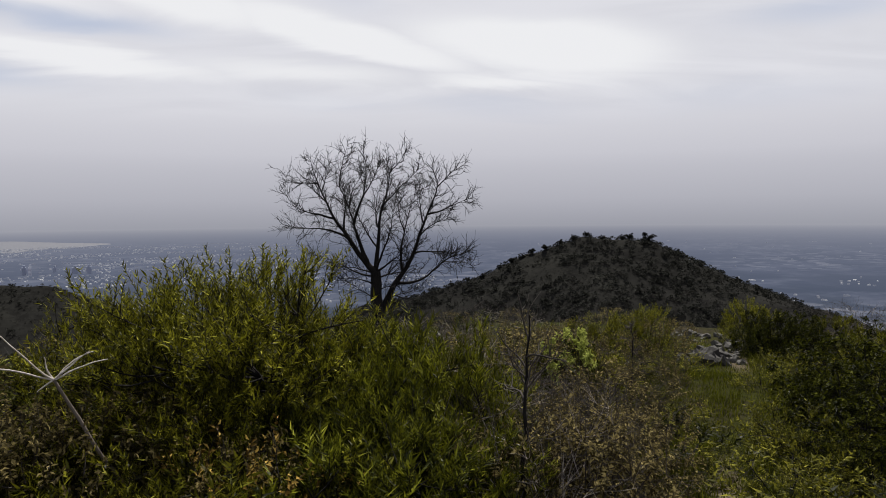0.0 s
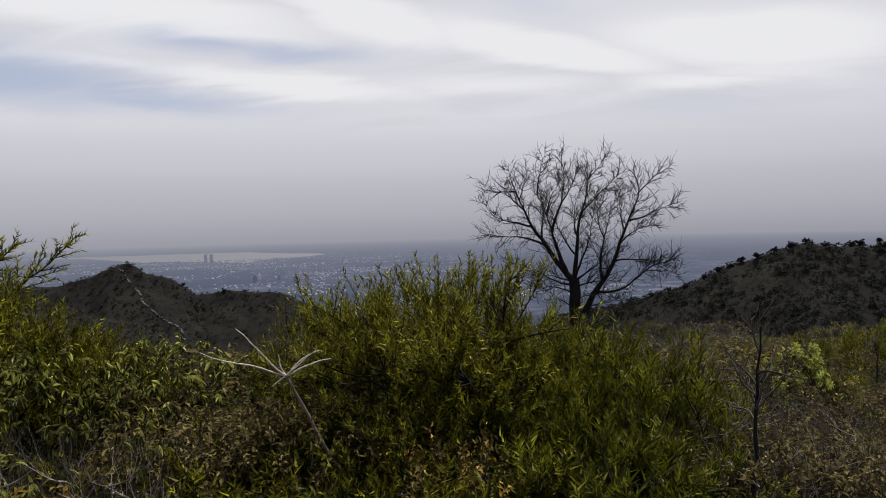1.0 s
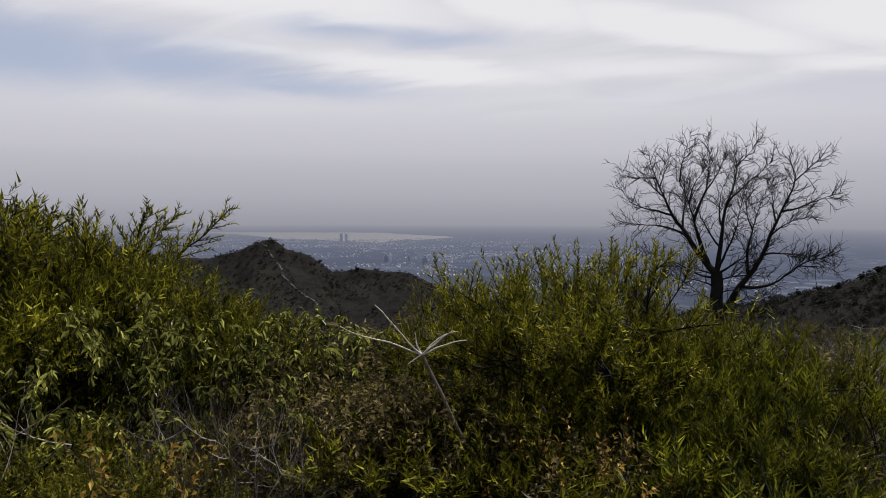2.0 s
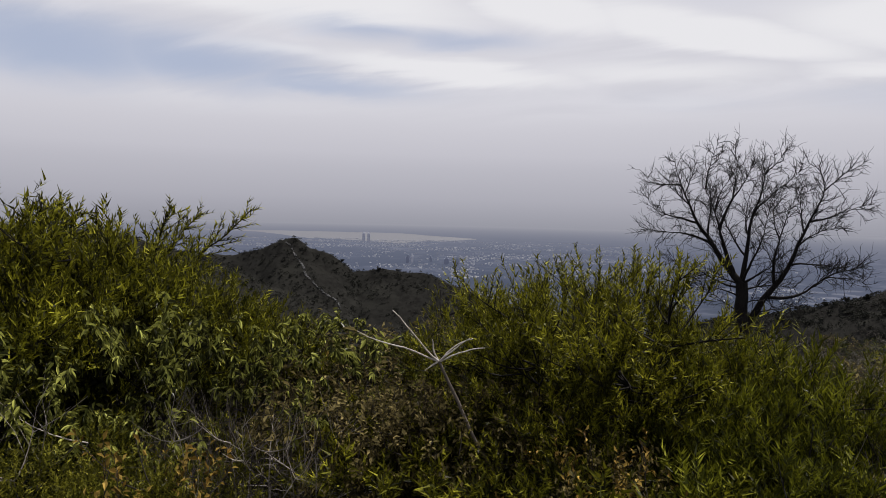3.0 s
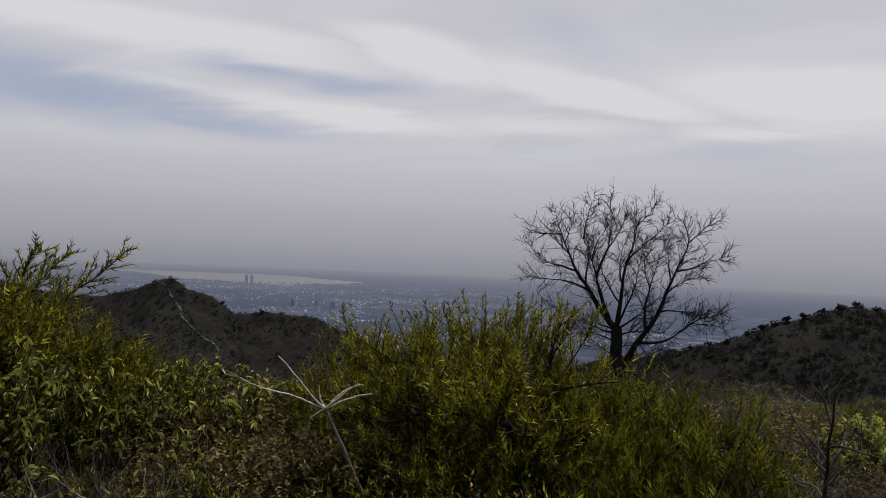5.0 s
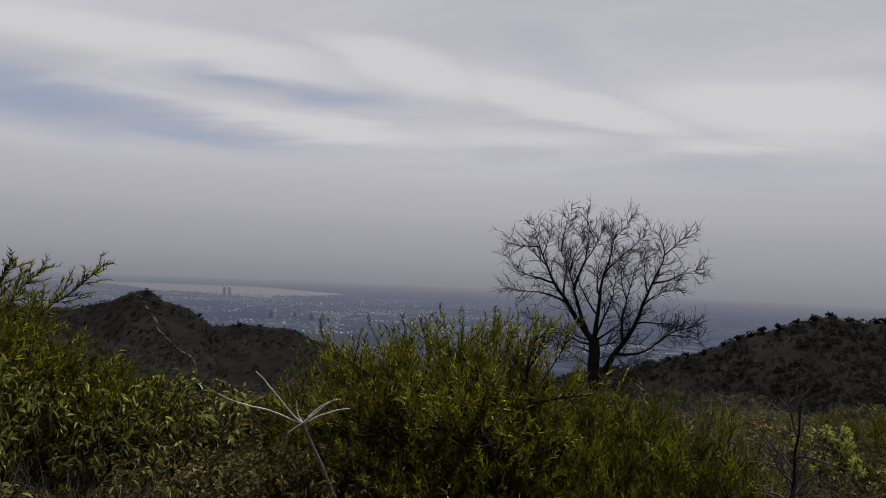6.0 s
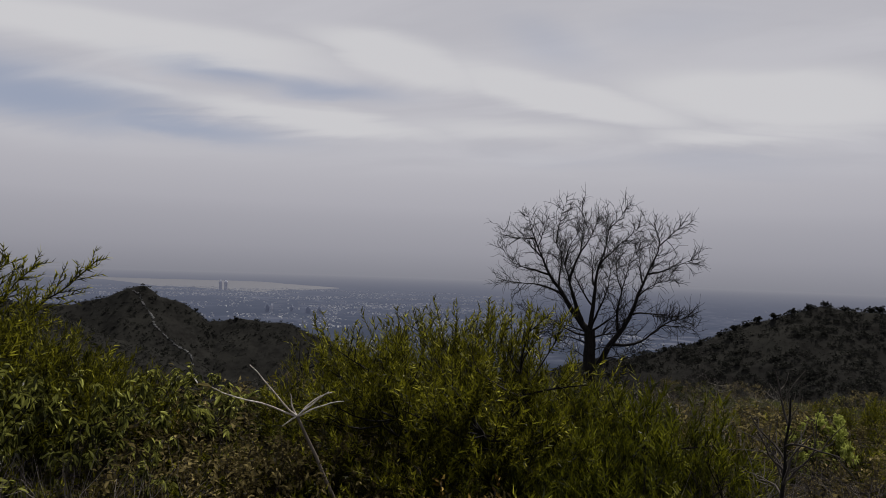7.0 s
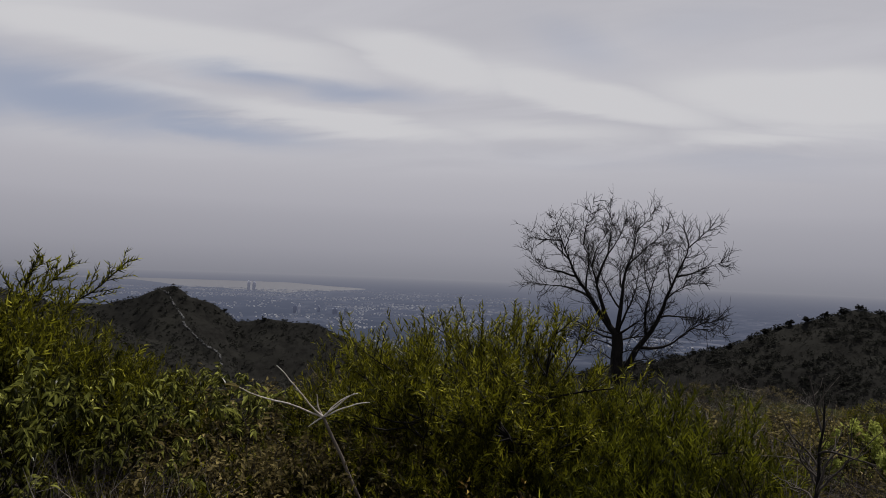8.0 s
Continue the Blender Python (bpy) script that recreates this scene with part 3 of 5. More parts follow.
FEATHER, OPEN, BROAD = "yellow-green feathery shrub with narrow upright leaves", "thin open shrub with sparse narrow green leaves", "glossy broad-leaved green shrub with drooping pale leaves, the brightest coloured as if sunlit"
DENSE, DRY, RUSTY = "dense dark-green rounded bush", "leafless grey-brown twiggy dry shrub", "half-withered shrub with small brown and olive leaves"
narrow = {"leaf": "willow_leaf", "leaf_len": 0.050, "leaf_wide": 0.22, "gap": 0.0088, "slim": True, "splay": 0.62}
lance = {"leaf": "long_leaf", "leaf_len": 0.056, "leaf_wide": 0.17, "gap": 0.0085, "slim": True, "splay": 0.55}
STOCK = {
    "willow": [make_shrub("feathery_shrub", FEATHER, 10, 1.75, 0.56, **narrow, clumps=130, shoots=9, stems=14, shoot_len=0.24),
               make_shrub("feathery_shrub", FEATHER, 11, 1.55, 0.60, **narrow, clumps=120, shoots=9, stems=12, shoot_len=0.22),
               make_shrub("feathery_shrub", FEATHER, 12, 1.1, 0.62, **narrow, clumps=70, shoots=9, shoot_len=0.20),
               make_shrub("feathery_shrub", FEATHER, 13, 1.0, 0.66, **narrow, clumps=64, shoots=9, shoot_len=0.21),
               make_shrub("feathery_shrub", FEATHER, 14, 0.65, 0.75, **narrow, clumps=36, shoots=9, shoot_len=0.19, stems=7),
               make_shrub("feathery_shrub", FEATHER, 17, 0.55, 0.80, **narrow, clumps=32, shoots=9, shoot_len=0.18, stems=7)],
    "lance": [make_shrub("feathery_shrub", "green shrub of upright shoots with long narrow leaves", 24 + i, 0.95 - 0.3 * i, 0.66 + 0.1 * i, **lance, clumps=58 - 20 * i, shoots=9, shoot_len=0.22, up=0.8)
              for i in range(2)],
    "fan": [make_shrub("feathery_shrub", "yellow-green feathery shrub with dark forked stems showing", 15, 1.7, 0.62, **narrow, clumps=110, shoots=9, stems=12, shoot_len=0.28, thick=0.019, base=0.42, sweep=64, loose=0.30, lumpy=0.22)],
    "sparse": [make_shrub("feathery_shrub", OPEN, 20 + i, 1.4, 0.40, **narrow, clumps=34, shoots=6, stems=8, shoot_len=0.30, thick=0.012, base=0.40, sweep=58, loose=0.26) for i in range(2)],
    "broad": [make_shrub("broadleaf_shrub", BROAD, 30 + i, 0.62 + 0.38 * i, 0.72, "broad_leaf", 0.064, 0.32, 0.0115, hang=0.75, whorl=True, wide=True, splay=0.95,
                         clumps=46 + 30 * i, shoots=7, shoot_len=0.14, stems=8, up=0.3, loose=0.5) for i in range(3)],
    "pale": [make_shrub("broadleaf_shrub", "small shrub with bright pale-green clustered leaves", 40, 1.0, 0.42, "pale_leaf", 0.060, 0.36, 0.009, hang=0.1, whorl=True, wide=True, splay=0.8,
                        clumps=34, shoots=7, stems=7, shoot_len=0.13, base=0.62, sweep=70, up=0.5)],
    "forb": [make_shrub("low_plant", "low leafy green plant among grass", 45 + i, 0.26, 1.2, "dark_leaf" if i else "meadow_leaf", 0.028, 0.34, 0.0095, slim=True,
                        clumps=22, shoots=5, stems=5, shoot_len=0.09, thick=0.004) for i in range(2)],
    "meadow": [make_shrub("low_plant", "low yellow-green leafy plant, coloured brighter as if sunlit", 48, 0.3, 1.2, "meadow_leaf", 0.022, 0.34, 0.0068, slim=True,
                          clumps=34, shoots=7, stems=6, shoot_len=0.11, thick=0.005),
               make_shrub("low_plant", "fine-leaved yellow-green weedy shrub, coloured brighter as if sunlit", 49, 0.8, 0.72, "meadow_leaf", 0.024, 0.30, 0.0070, slim=True,
                          clumps=84, shoots=9, stems=9, shoot_len=0.15, thick=0.006, up=0.7)],
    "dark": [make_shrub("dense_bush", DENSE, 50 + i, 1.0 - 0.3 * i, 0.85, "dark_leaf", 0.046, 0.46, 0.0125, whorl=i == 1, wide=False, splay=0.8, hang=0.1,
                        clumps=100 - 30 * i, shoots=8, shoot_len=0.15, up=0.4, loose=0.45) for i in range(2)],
    "dry": [make_shrub("dry_shrub", DRY, 60 + i, 0.8, 0.7, None, 0, 0, 0, bark="twig", frame_of=shrub_frame,
                       stems=9, forks=9, twigs=6, twig_len=0.18, rise=0.03, thick=0.007) for i in range(3)],
    "bleached": [make_shrub("dry_shrub", "leafless shrub with bleached pale grey twigs", 65 + i, 0.8, 0.8, None, 0, 0, 0, bark="grey_twig", frame_of=shrub_frame,
                            stems=7, forks=6, twigs=4, twig_len=0.18, rise=0.0, thick=0.0075) for i in range(2)],
    "rusty": [make_shrub("half_dry_shrub", RUSTY, 70 + i, 0.8, 0.72, "rusty_leaf", 0.038, 0.46, 0.016, bark="twig", hang=0.3, splay=0.85,
                         clumps=60, shoots=7, shoot_len=0.15, loose=0.5, keep=0.85, thick=0.009) for i in range(2)],
    "orange": [make_shrub("withered_shrub", "low withered shrub with orange-yellow dry leaves", 80, 0.5, 0.6, "dry_leaf", 0.026, 0.5, 0.014, bark="twig", splay=0.8,
                          clumps=34, shoots=5, shoot_len=0.11, stems=7, thick=0.006, keep=0.8)],
}
FIRST = {}


def plant(kind, az, reach, top_el, wide=1.0, seed=0, tilt=0.0):
    """A shrub of the stock at a bearing and reach, its top at the elevation given as seen from the crest (1.6 m)."""
    base = ground_at(az, reach)
    top = 1.6 + reach * math.tan(radians(top_el))
    h = max(0.2, top - base.z + 0.03)
    kit = sorted(STOCK[kind], key=lambda o: abs(math.log(o.empty_display_size / h)))[:2]
    ob = kit[seed % len(kit)]
    if abs(math.log(ob.empty_display_size / kit[0].empty_display_size)) > 0.3:
        ob = kit[0]
    size = h / ob.empty_display_size
    m = Matrix.Translation(base - Vector((0, 0, 0.03))) @ pose(0, 0, 0, tilt, 0, seed * 67.0) @ Matrix.Diagonal((size * wide, size * wide, size, 1))
    if ob.name not in FIRST:
        FIRST[ob.name] = True
        ob.matrix_basis = m
        return ob
    c = ob.copy()
    scene.collection.objects.link(c)
    c.matrix_basis = m
    for child in ob.children:
        k = child.copy()
        scene.collection.objects.link(k)
        k.parent = c
    return c


# kind, bearing, reach, elevation of the top, width
GREEN = (
    ("fan", 16.6, 4.8, -3.2, 0.95), ("willow", 18.6, 5.1, -4.2, 0.85), ("willow", 26.0, 5.2, -6.2, 0.70), ("willow", 23.0, 5.2, -6.4, 0.8), ("willow", 14.0, 5.0, -5.9, 0.7), ("sparse", 10.0, 5.3, -7.0, 0.8),
    ("sparse", 7.2, 5.3, -8.2, 0.7), ("willow", 20.6, 4.5, -8.6, 1.0), ("willow", 12.6, 4.6, -9.0, 0.9), ("willow", 16.6, 4.4, -10.0, 1.0), ("willow", 27.6, 4.8, -9.6, 0.9),
    ("lance", 3.6, 4.6, -8.6, 0.95), ("lance", 6.6, 4.8, -9.4, 0.9), ("lance", 0.8, 4.5, -9.8, 0.9), ("lance", 9.6, 4.5, -10.6, 0.9), ("lance", 5.8, 4.2, -11.8, 0.9), ("lance", 0.2, 4.8, -10.6, 0.9), ("lance", -2.0, 4.2, -13.6, 0.9), ("lance", 2.5, 3.9, -13.8, 1.0),
    ("lance", 8.5, 3.9, -15.2, 1.0), ("lance", 12.8, 4.0, -14.6, 1.0), ("lance", 4.4, 3.4, -17.0, 1.2), ("lance", 0.2, 3.5, -17.0, 1.1), ("lance", 8.8, 3.4, -18.0, 1.2), ("willow", 13.4, 3.5, -18.0, 1.2),
    ("willow", 54.8, 5.2, -1.5, 0.75), ("willow", 58.6, 5.0, -0.9, 0.85), ("willow", 63.0, 5.0, -0.6, 0.9), ("willow", 51.0, 5.1, -3.4, 0.95), ("willow", 48.2, 5.0, -5.0, 0.85), ("willow", 45.6, 5.0, -6.8, 0.75), ("willow", 43.4, 5.0, -8.6, 0.7),
    ("sparse", 56.6, 5.0, -0.3, 0.8), ("willow", 66.0, 5.2, 0.2, 1.0), ("willow", 57.0, 4.8, -3.4, 0.75), ("fan", 53.0, 4.9, -4.4, 0.6), ("willow", 61.5, 4.7, -3.0, 0.75),
    ("willow", 35.0, 4.2, -15.0, 1.1), ("willow", 30.2, 4.2, -14.2, 1.1), ("willow", 39.4, 4.1, -16.2, 1.0), ("willow", 27.4, 4.4, -14.0, 0.8), ("willow", 33.0, 3.7, -18.6, 1.2), ("willow", 45.6, 3.9, -15.8, 0.8),
    ("willow", 17.5, 3.9, -15.0, 1.0), ("willow", 20.6, 4.3, -14.4, 0.8),
)
for i, row in enumerate(GREEN):
    plant(*row, seed=i)
LOW = (
    # drooping broad leaves and withered stuff before the tall shrubs
    ("broad", 53.4, 4.6, -6.8, 0.75), ("broad", 50.0, 4.5, -8.2, 0.75), ("broad", 57.5, 4.4, -8.0, 0.75), ("broad", 61.5, 4.3, -8.2, 0.75), ("broad", 46.6, 4.7, -9.0, 0.8), ("broad", 43.0, 5.0, -9.0, 0.8),
    ("broad", 39.4, 5.2, -9.2, 0.9), ("broad", 36.4, 5.3, -9.4, 0.9), ("broad", 54.8, 4.1, -14.0, 0.8), ("dark", 59.6, 4.0, -14.4, 0.8), ("dark", 62.8, 3.9, -15.2, 0.8),
    ("rusty", 41.4, 5.0, -9.8, 0.9), ("rusty", 37.8, 4.9, -10.2, 1.0), ("rusty", 33.8, 5.4, -9.6, 1.0), ("rusty", 31.0, 5.6, -9.4, 1.0), ("rusty", 36.6, 4.4, -13.0, 1.0), ("rusty", 31.6, 4.5, -12.4, 1.0),
    ("rusty", 28.4, 4.4, -12.8, 0.9), ("rusty", 33.4, 4.0, -13.8, 0.8), ("rusty", 38.6, 4.0, -13.6, 0.8), ("rusty", 29.8, 4.1, -13.0, 0.7), ("rusty", 24.0, 4.2, -14.0, 0.8), ("rusty", 42.6, 4.4, -12.6, 0.9), ("dry", 29.6, 6.0, -8.0, 1.0), ("dry", 34.4, 6.2, -8.2, 1.0), ("dry", 39.0, 6.0, -8.8, 0.9),
    ("bleached", 35.2, 5.8, -8.8, 0.8), ("bleached", 30.8, 5.2, -9.6, 0.7), ("bleached", 38.4, 4.8, -11.0, 0.6),
    ("dry", 46.4, 4.1, -12.0, 0.9), ("dry", 43.6, 4.0, -13.0, 1.0), ("dry", 47.8, 3.8, -14.0, 0.9), ("dry", 41.0, 4.0, -14.6, 1.0), ("dry", 44.4, 3.6, -16.6, 1.0), ("dry", 49.0, 4.2, -12.0, 0.8), ("dry", 45.0, 4.2, -11.4, 0.9), ("dry", 41.8, 4.3, -12.2, 0.9), ("dry", 47.0, 3.6, -15.6, 0.8), ("dry", 42.6, 3.6, -17.4, 0.9), ("dry", 50.6, 3.9, -13.6, 0.7), ("dry", 44.6, 3.8, -14.0, 0.9),
    ("bleached", 58.0, 3.9, -10.2, 0.9), ("bleached", 60.4, 3.8, -12.0, 0.8), ("bleached", 47.4, 3.8, -12.6, 0.6), ("bleached", 42.0, 3.7, -14.6, 0.7), ("bleached", 45.0, 3.5, -15.4, 0.7), ("bleached", 49.0, 3.7, -13.0, 0.5), ("bleached", 40.0, 3.8, -13.4, 0.6),
    ("orange", 51.0, 3.3, -15.8, 0.75), ("orange", 49.4, 3.3, -18.2, 0.7), ("orange", 39.6, 5.0, -10.6, 0.5), ("orange", 15.6, 3.5, -17.0, 1.0), ("orange", 18.8, 3.6, -17.4, 0.9), ("orange", 12.6, 3.5, -18.6, 0.9), ("rusty", 17.2, 3.6, -17.0, 0.7),
    ("meadow", 54.5, 3.6, -16.0, 0.9), ("meadow", 57.5, 3.6, -15.4, 1.0), ("meadow", 52.4, 3.5, -17.4, 0.8), ("meadow", 55.6, 3.3, -18.4, 0.9), ("meadow", 59.4, 3.4, -17.4, 1.0), ("meadow", 53.0, 3.4, -19.2, 1.2), ("meadow", 60.5, 3.6, -16.6, 1.2), ("meadow", 47.6, 3.5, -18.6, 0.9), ("meadow", 57.0, 3.3, -19.6, 1.3),
    # brown twigs about the thin sapling
    ("dry", -4.5, 5.4, -9.0, 1.1), ("dry", -8.0, 5.0, -11.0, 1.2), ("dry", -12.0, 5.4, -12.0, 1.2), ("dry", -5.5, 4.5, -12.4, 1.1), ("rusty", -6.0, 6.5, -9.0, 1.1), ("rusty", -5.0, 3.9, -15.6, 0.9), ("rusty", -9.0, 3.9, -15.6, 0.9),
    ("rusty", -10.5, 4.4, -15.4, 1.2), ("rusty", -13.6, 4.4, -16.2, 1.0), ("rusty", -11.4, 4.0, -17.0, 1.0), ("rusty", -15.0, 6.5, -12.0, 1.3), ("dry", -16.0, 7.5, -10.5, 1.1), ("rusty", -16.4, 4.9, -15.2, 0.9),
    ("dry", -4.0, 3.8, -12.6, 0.8), ("dry", -11.4, 3.8, -13.2, 0.9), ("bleached", -8.6, 3.7, -14.4, 0.7), ("rusty", -13.6, 4.0, -16.4, 1.0), ("bleached", -5.5, 4.0, -13.0, 0.9), ("bleached", -12.5, 4.6, -13.6, 0.9),
    ("dry", -9.0, 4.0, -12.0, 1.0), ("dry", -14.4, 5.6, -11.8, 1.0), ("dry", -1.6, 5.6, -10.0, 1.0), ("rusty", -2.6, 5.4, -11.4, 1.0), ("rusty", -12.8, 5.6, -12.6, 1.0), ("dry", -17.0, 6.6, -12.4, 1.0),
    ("rusty", -7.0, 8.0, -9.6, 1.2), ("dry", -17.5, 9.0, -10.0, 1.1), ("rusty", -13.5, 9.0, -9.6, 1.3), ("bleached", -4.0, 6.0, -9.6, 1.0), ("pale", -10.2, 6.6, -9.6, 0.6), ("dark", -10.4, 6.9, -10.8, 0.6), ("willow", -13.0, 7.4, -11.0, 0.8),
    # the thicket beyond, below the bare tree and over the brow
    ("dry", 0.5, 13.0, -7.4, 1.2), ("dry", -3.0, 14.0, -6.8, 1.3), ("dry", 9.8, 14.0, -8.2, 1.2), ("dry", -6.0, 12.5, -7.2, 1.3), ("dry", 5.0, 12.0, -9.0, 1.2), ("dry", -13.0, 13.5, -7.6, 1.2), ("dry", -9.0, 10.0, -7.6, 1.2),
    ("dry", 2.6, 14.0, -7.8, 1.3), ("dry", -1.0, 11.0, -8.2, 1.3), ("dry", 7.6, 13.0, -8.6, 1.2), ("dry", 3.4, 10.0, -9.2, 1.2), ("dry", -4.6, 10.4, -8.0, 1.2), ("dry", -10.8, 12.6, -7.8, 1.2), ("dry", 0.0, 8.4, -9.4, 1.1),
    ("rusty", -1.0, 15.5, -8.0, 1.6), ("rusty", -6.0, 15.5, -7.8, 1.6), ("rusty", 3.5, 15.8, -8.8, 1.6), ("rusty", -14.0, 15.4, -7.6, 1.6), ("rusty", -3.0, 9.4, -9.4, 1.3), ("rusty", 7.5, 10.5, -10.6, 1.2), ("dry", 12.0, 9.5, -9.6, 1.2),
    ("rusty", 17.0, 8.5, -9.8, 1.2), ("rusty", -10.0, 12.5, -8.6, 1.3), ("bleached", 1.4, 12.0, -8.0, 1.2), ("bleached", -3.8, 12.4, -7.4, 1.1), ("bleached", -1.2, 9.0, -8.8, 0.9), ("bleached", 5.8, 13.4, -8.4, 1.1), ("bleached", -7.6, 11.0, -7.6, 1.0),
    ("dry", 24.0, 6.5, -8.0, 1.1), ("rusty", 28.0, 6.5, -8.8, 1.2), ("dry", 31.0, 7.0, -8.6, 1.0), ("rusty", 43.0, 6.2, -8.6, 1.0), ("willow", -16.4, 11.0, -7.4, 0.8), ("rusty", -17.6, 10.6, -8.2, 0.9), ("willow", -14.6, 10.6, -7.8, 0.7),
    ("willow", -11.6, 10.4, -8.6, 0.8), ("rusty", -8.4, 9.0, -9.2, 1.0), ("willow", -5.4, 8.2, -9.8, 0.7),
    # bushes beside the path
    ("dark", -25.4, 12.2, -7.4, 0.9), ("dark", -26.8, 11.8, -7.6, 0.9), ("dark", -24.6, 11.6, -8.6, 0.7), ("dark", -28.0, 11.6, -8.2, 0.9), ("willow", -23.8, 12.9, -6.6, 0.8), ("willow", -22.8, 13.4, -7.4, 0.6), ("dark", -31.0, 8.0, -9.0, 1.0),
    ("dark", -33.5, 6.6, -11.0, 1.1), ("dark", -30.4, 6.8, -12.0, 0.9), ("dark", -33.0, 6.0, -13.0, 1.0), ("dark", -28.6, 8.2, -11.6, 0.8), ("dark", -35.0, 8.0, -8.8, 1.0), ("dark", -30.2, 7.2, -11.4, 0.8), ("willow", -32.6, 9.0, -8.0, 0.8),
    ("rusty", -19.4, 14.4, -8.4, 1.0), ("dry", -18.2, 13.2, -8.6, 1.1), ("dry", -31.0, 15.0, -6.0, 1.2), ("dry", -28.5, 15.5, -6.4, 1.1), ("dry", -33.4, 14.6, -6.0, 1.2), ("bleached", -32.2, 15.0, -6.2, 1.0), ("dark", -35.0, 12.0, -7.0, 1.1),
    # bright plants over dark ones paint low bushes with sunlit tops, shaded feet
    ("meadow", -27.6, 6.2, -14.0, 1.1), ("meadow", -26.4, 6.6, -14.0, 1.0), ("dark", -27.2, 6.1, -16.0, 0.9), ("meadow", -29.4, 5.6, -15.6, 1.0), ("dark", -29.8, 5.8, -16.0, 0.9), ("meadow", -31.4, 4.9, -18.6, 1.2), ("dark", -32.6, 5.4, -15.6, 0.9),
    # dark bushes at 55.5 and 50.4 are added as the tall shrubs' shaded inside
    ("rusty", -18.4, 8.6, -11.4, 0.8), ("meadow", -25.0, 10.8, -10.4, 0.8), ("willow", -29.5, 12.5, -7.6, 0.9), ("dark", 55.5, 5.0, -5.0, 0.6), ("dark", 50.4, 5.2, -6.5, 0.6),
    ("willow", 19.0, 6.2, -6.8, 0.8), ("willow", 13.5, 6.4, -7.4, 0.8), ("dark", 24.5, 5.9, -8.2, 0.7), ("dark", 9.5, 6.4, -9.8, 0.7), ("dark", 6.6, 5.4, -11.0, 0.7), ("dark", 2.4, 5.4, -11.4, 0.7),
)
for i, row in enumerate(LOW):
    plant(*row, seed=i * 3 + 1)
turf = np.random.default_rng(61)
for i in range(46):                 # low plants beside the path
    a0, r0 = turf.uniform(-36, -14), turf.uniform(4.0, 12.0)
    if abs(a0 + 23.5) > (3.0 if r0 < 6.5 else 1.6) and not (r0 > 9.4 and a0 > -24.0 and a0 < -18.4):
        base = ground_at(a0, r0)
        plant("forb", a0, r0, math.degrees(math.atan((base.z + turf.uniform(0.14, 0.34) - 1.6) / r0)), turf.uniform(0.9, 1.6), seed=i)
for a0, r0, up, w in ((-26.0, 6.4, 0.16, 1.3), (-20.2, 5.2, 0.15, 1.4), (-19.0, 7.2, 0.22, 1.3), (-24.8, 8.8, 0.26, 1.2), (-18.6, 9.2, 0.32, 1.2), 
                      (-19.0, 11.8, 0.34, 1.2), (-28.6, 5.4, 0.16, 1.3), (-27.4, 5.0, 0.10, 1.5)):
    base = ground_at(a0, r0)        # yellow-green clumps along the path, sunlight put into their bright colour
    plant("meadow", a0, r0, math.degrees(math.atan((base.z + up - 1.6) / r0)), w, seed=int(-a0 * 7))
for i in range(14):                 # and over the brow
    a0, r0 = turf.uniform(-17, 2), turf.uniform(10.5, 16.5)
    base = ground_at(a0, r0)
    plant("forb", a0, r0, math.degrees(math.atan((base.z + turf.uniform(0.2, 0.5) - 1.6) / r0)), turf.uniform(0.9, 1.6), seed=i)
for kit in STOCK.values():          # a shrub of the stock that was planted nowhere goes
    for ob in kit:
        if ob.name not in FIRST:
            for o in (*ob.children, ob):
                bpy.data.objects.remove(o)


# ---- the bare tree ----
def steered(start, leans, depth, length, n, rng):
    """A limb whose lean from the vertical (degrees, to the right) changes along it; depth turns it to and fro."""
    f = np.linspace(0, 1, n - 1)
    lean = np.radians(np.interp(f, np.linspace(0, 1, len(leans)), leans)) + rng.normal(size=n - 1) * 0.09
    out = math.radians(depth) + rng.normal(size=n - 1) * 0.10
    step = np.stack([np.sin(lean) * np.cos(out), np.sin(out) * 0.8, np.cos(lean) * np.cos(out)], -1) * (length / (n - 1))
    return np.concatenate([[start], start + np.cumsum(step, 0)])


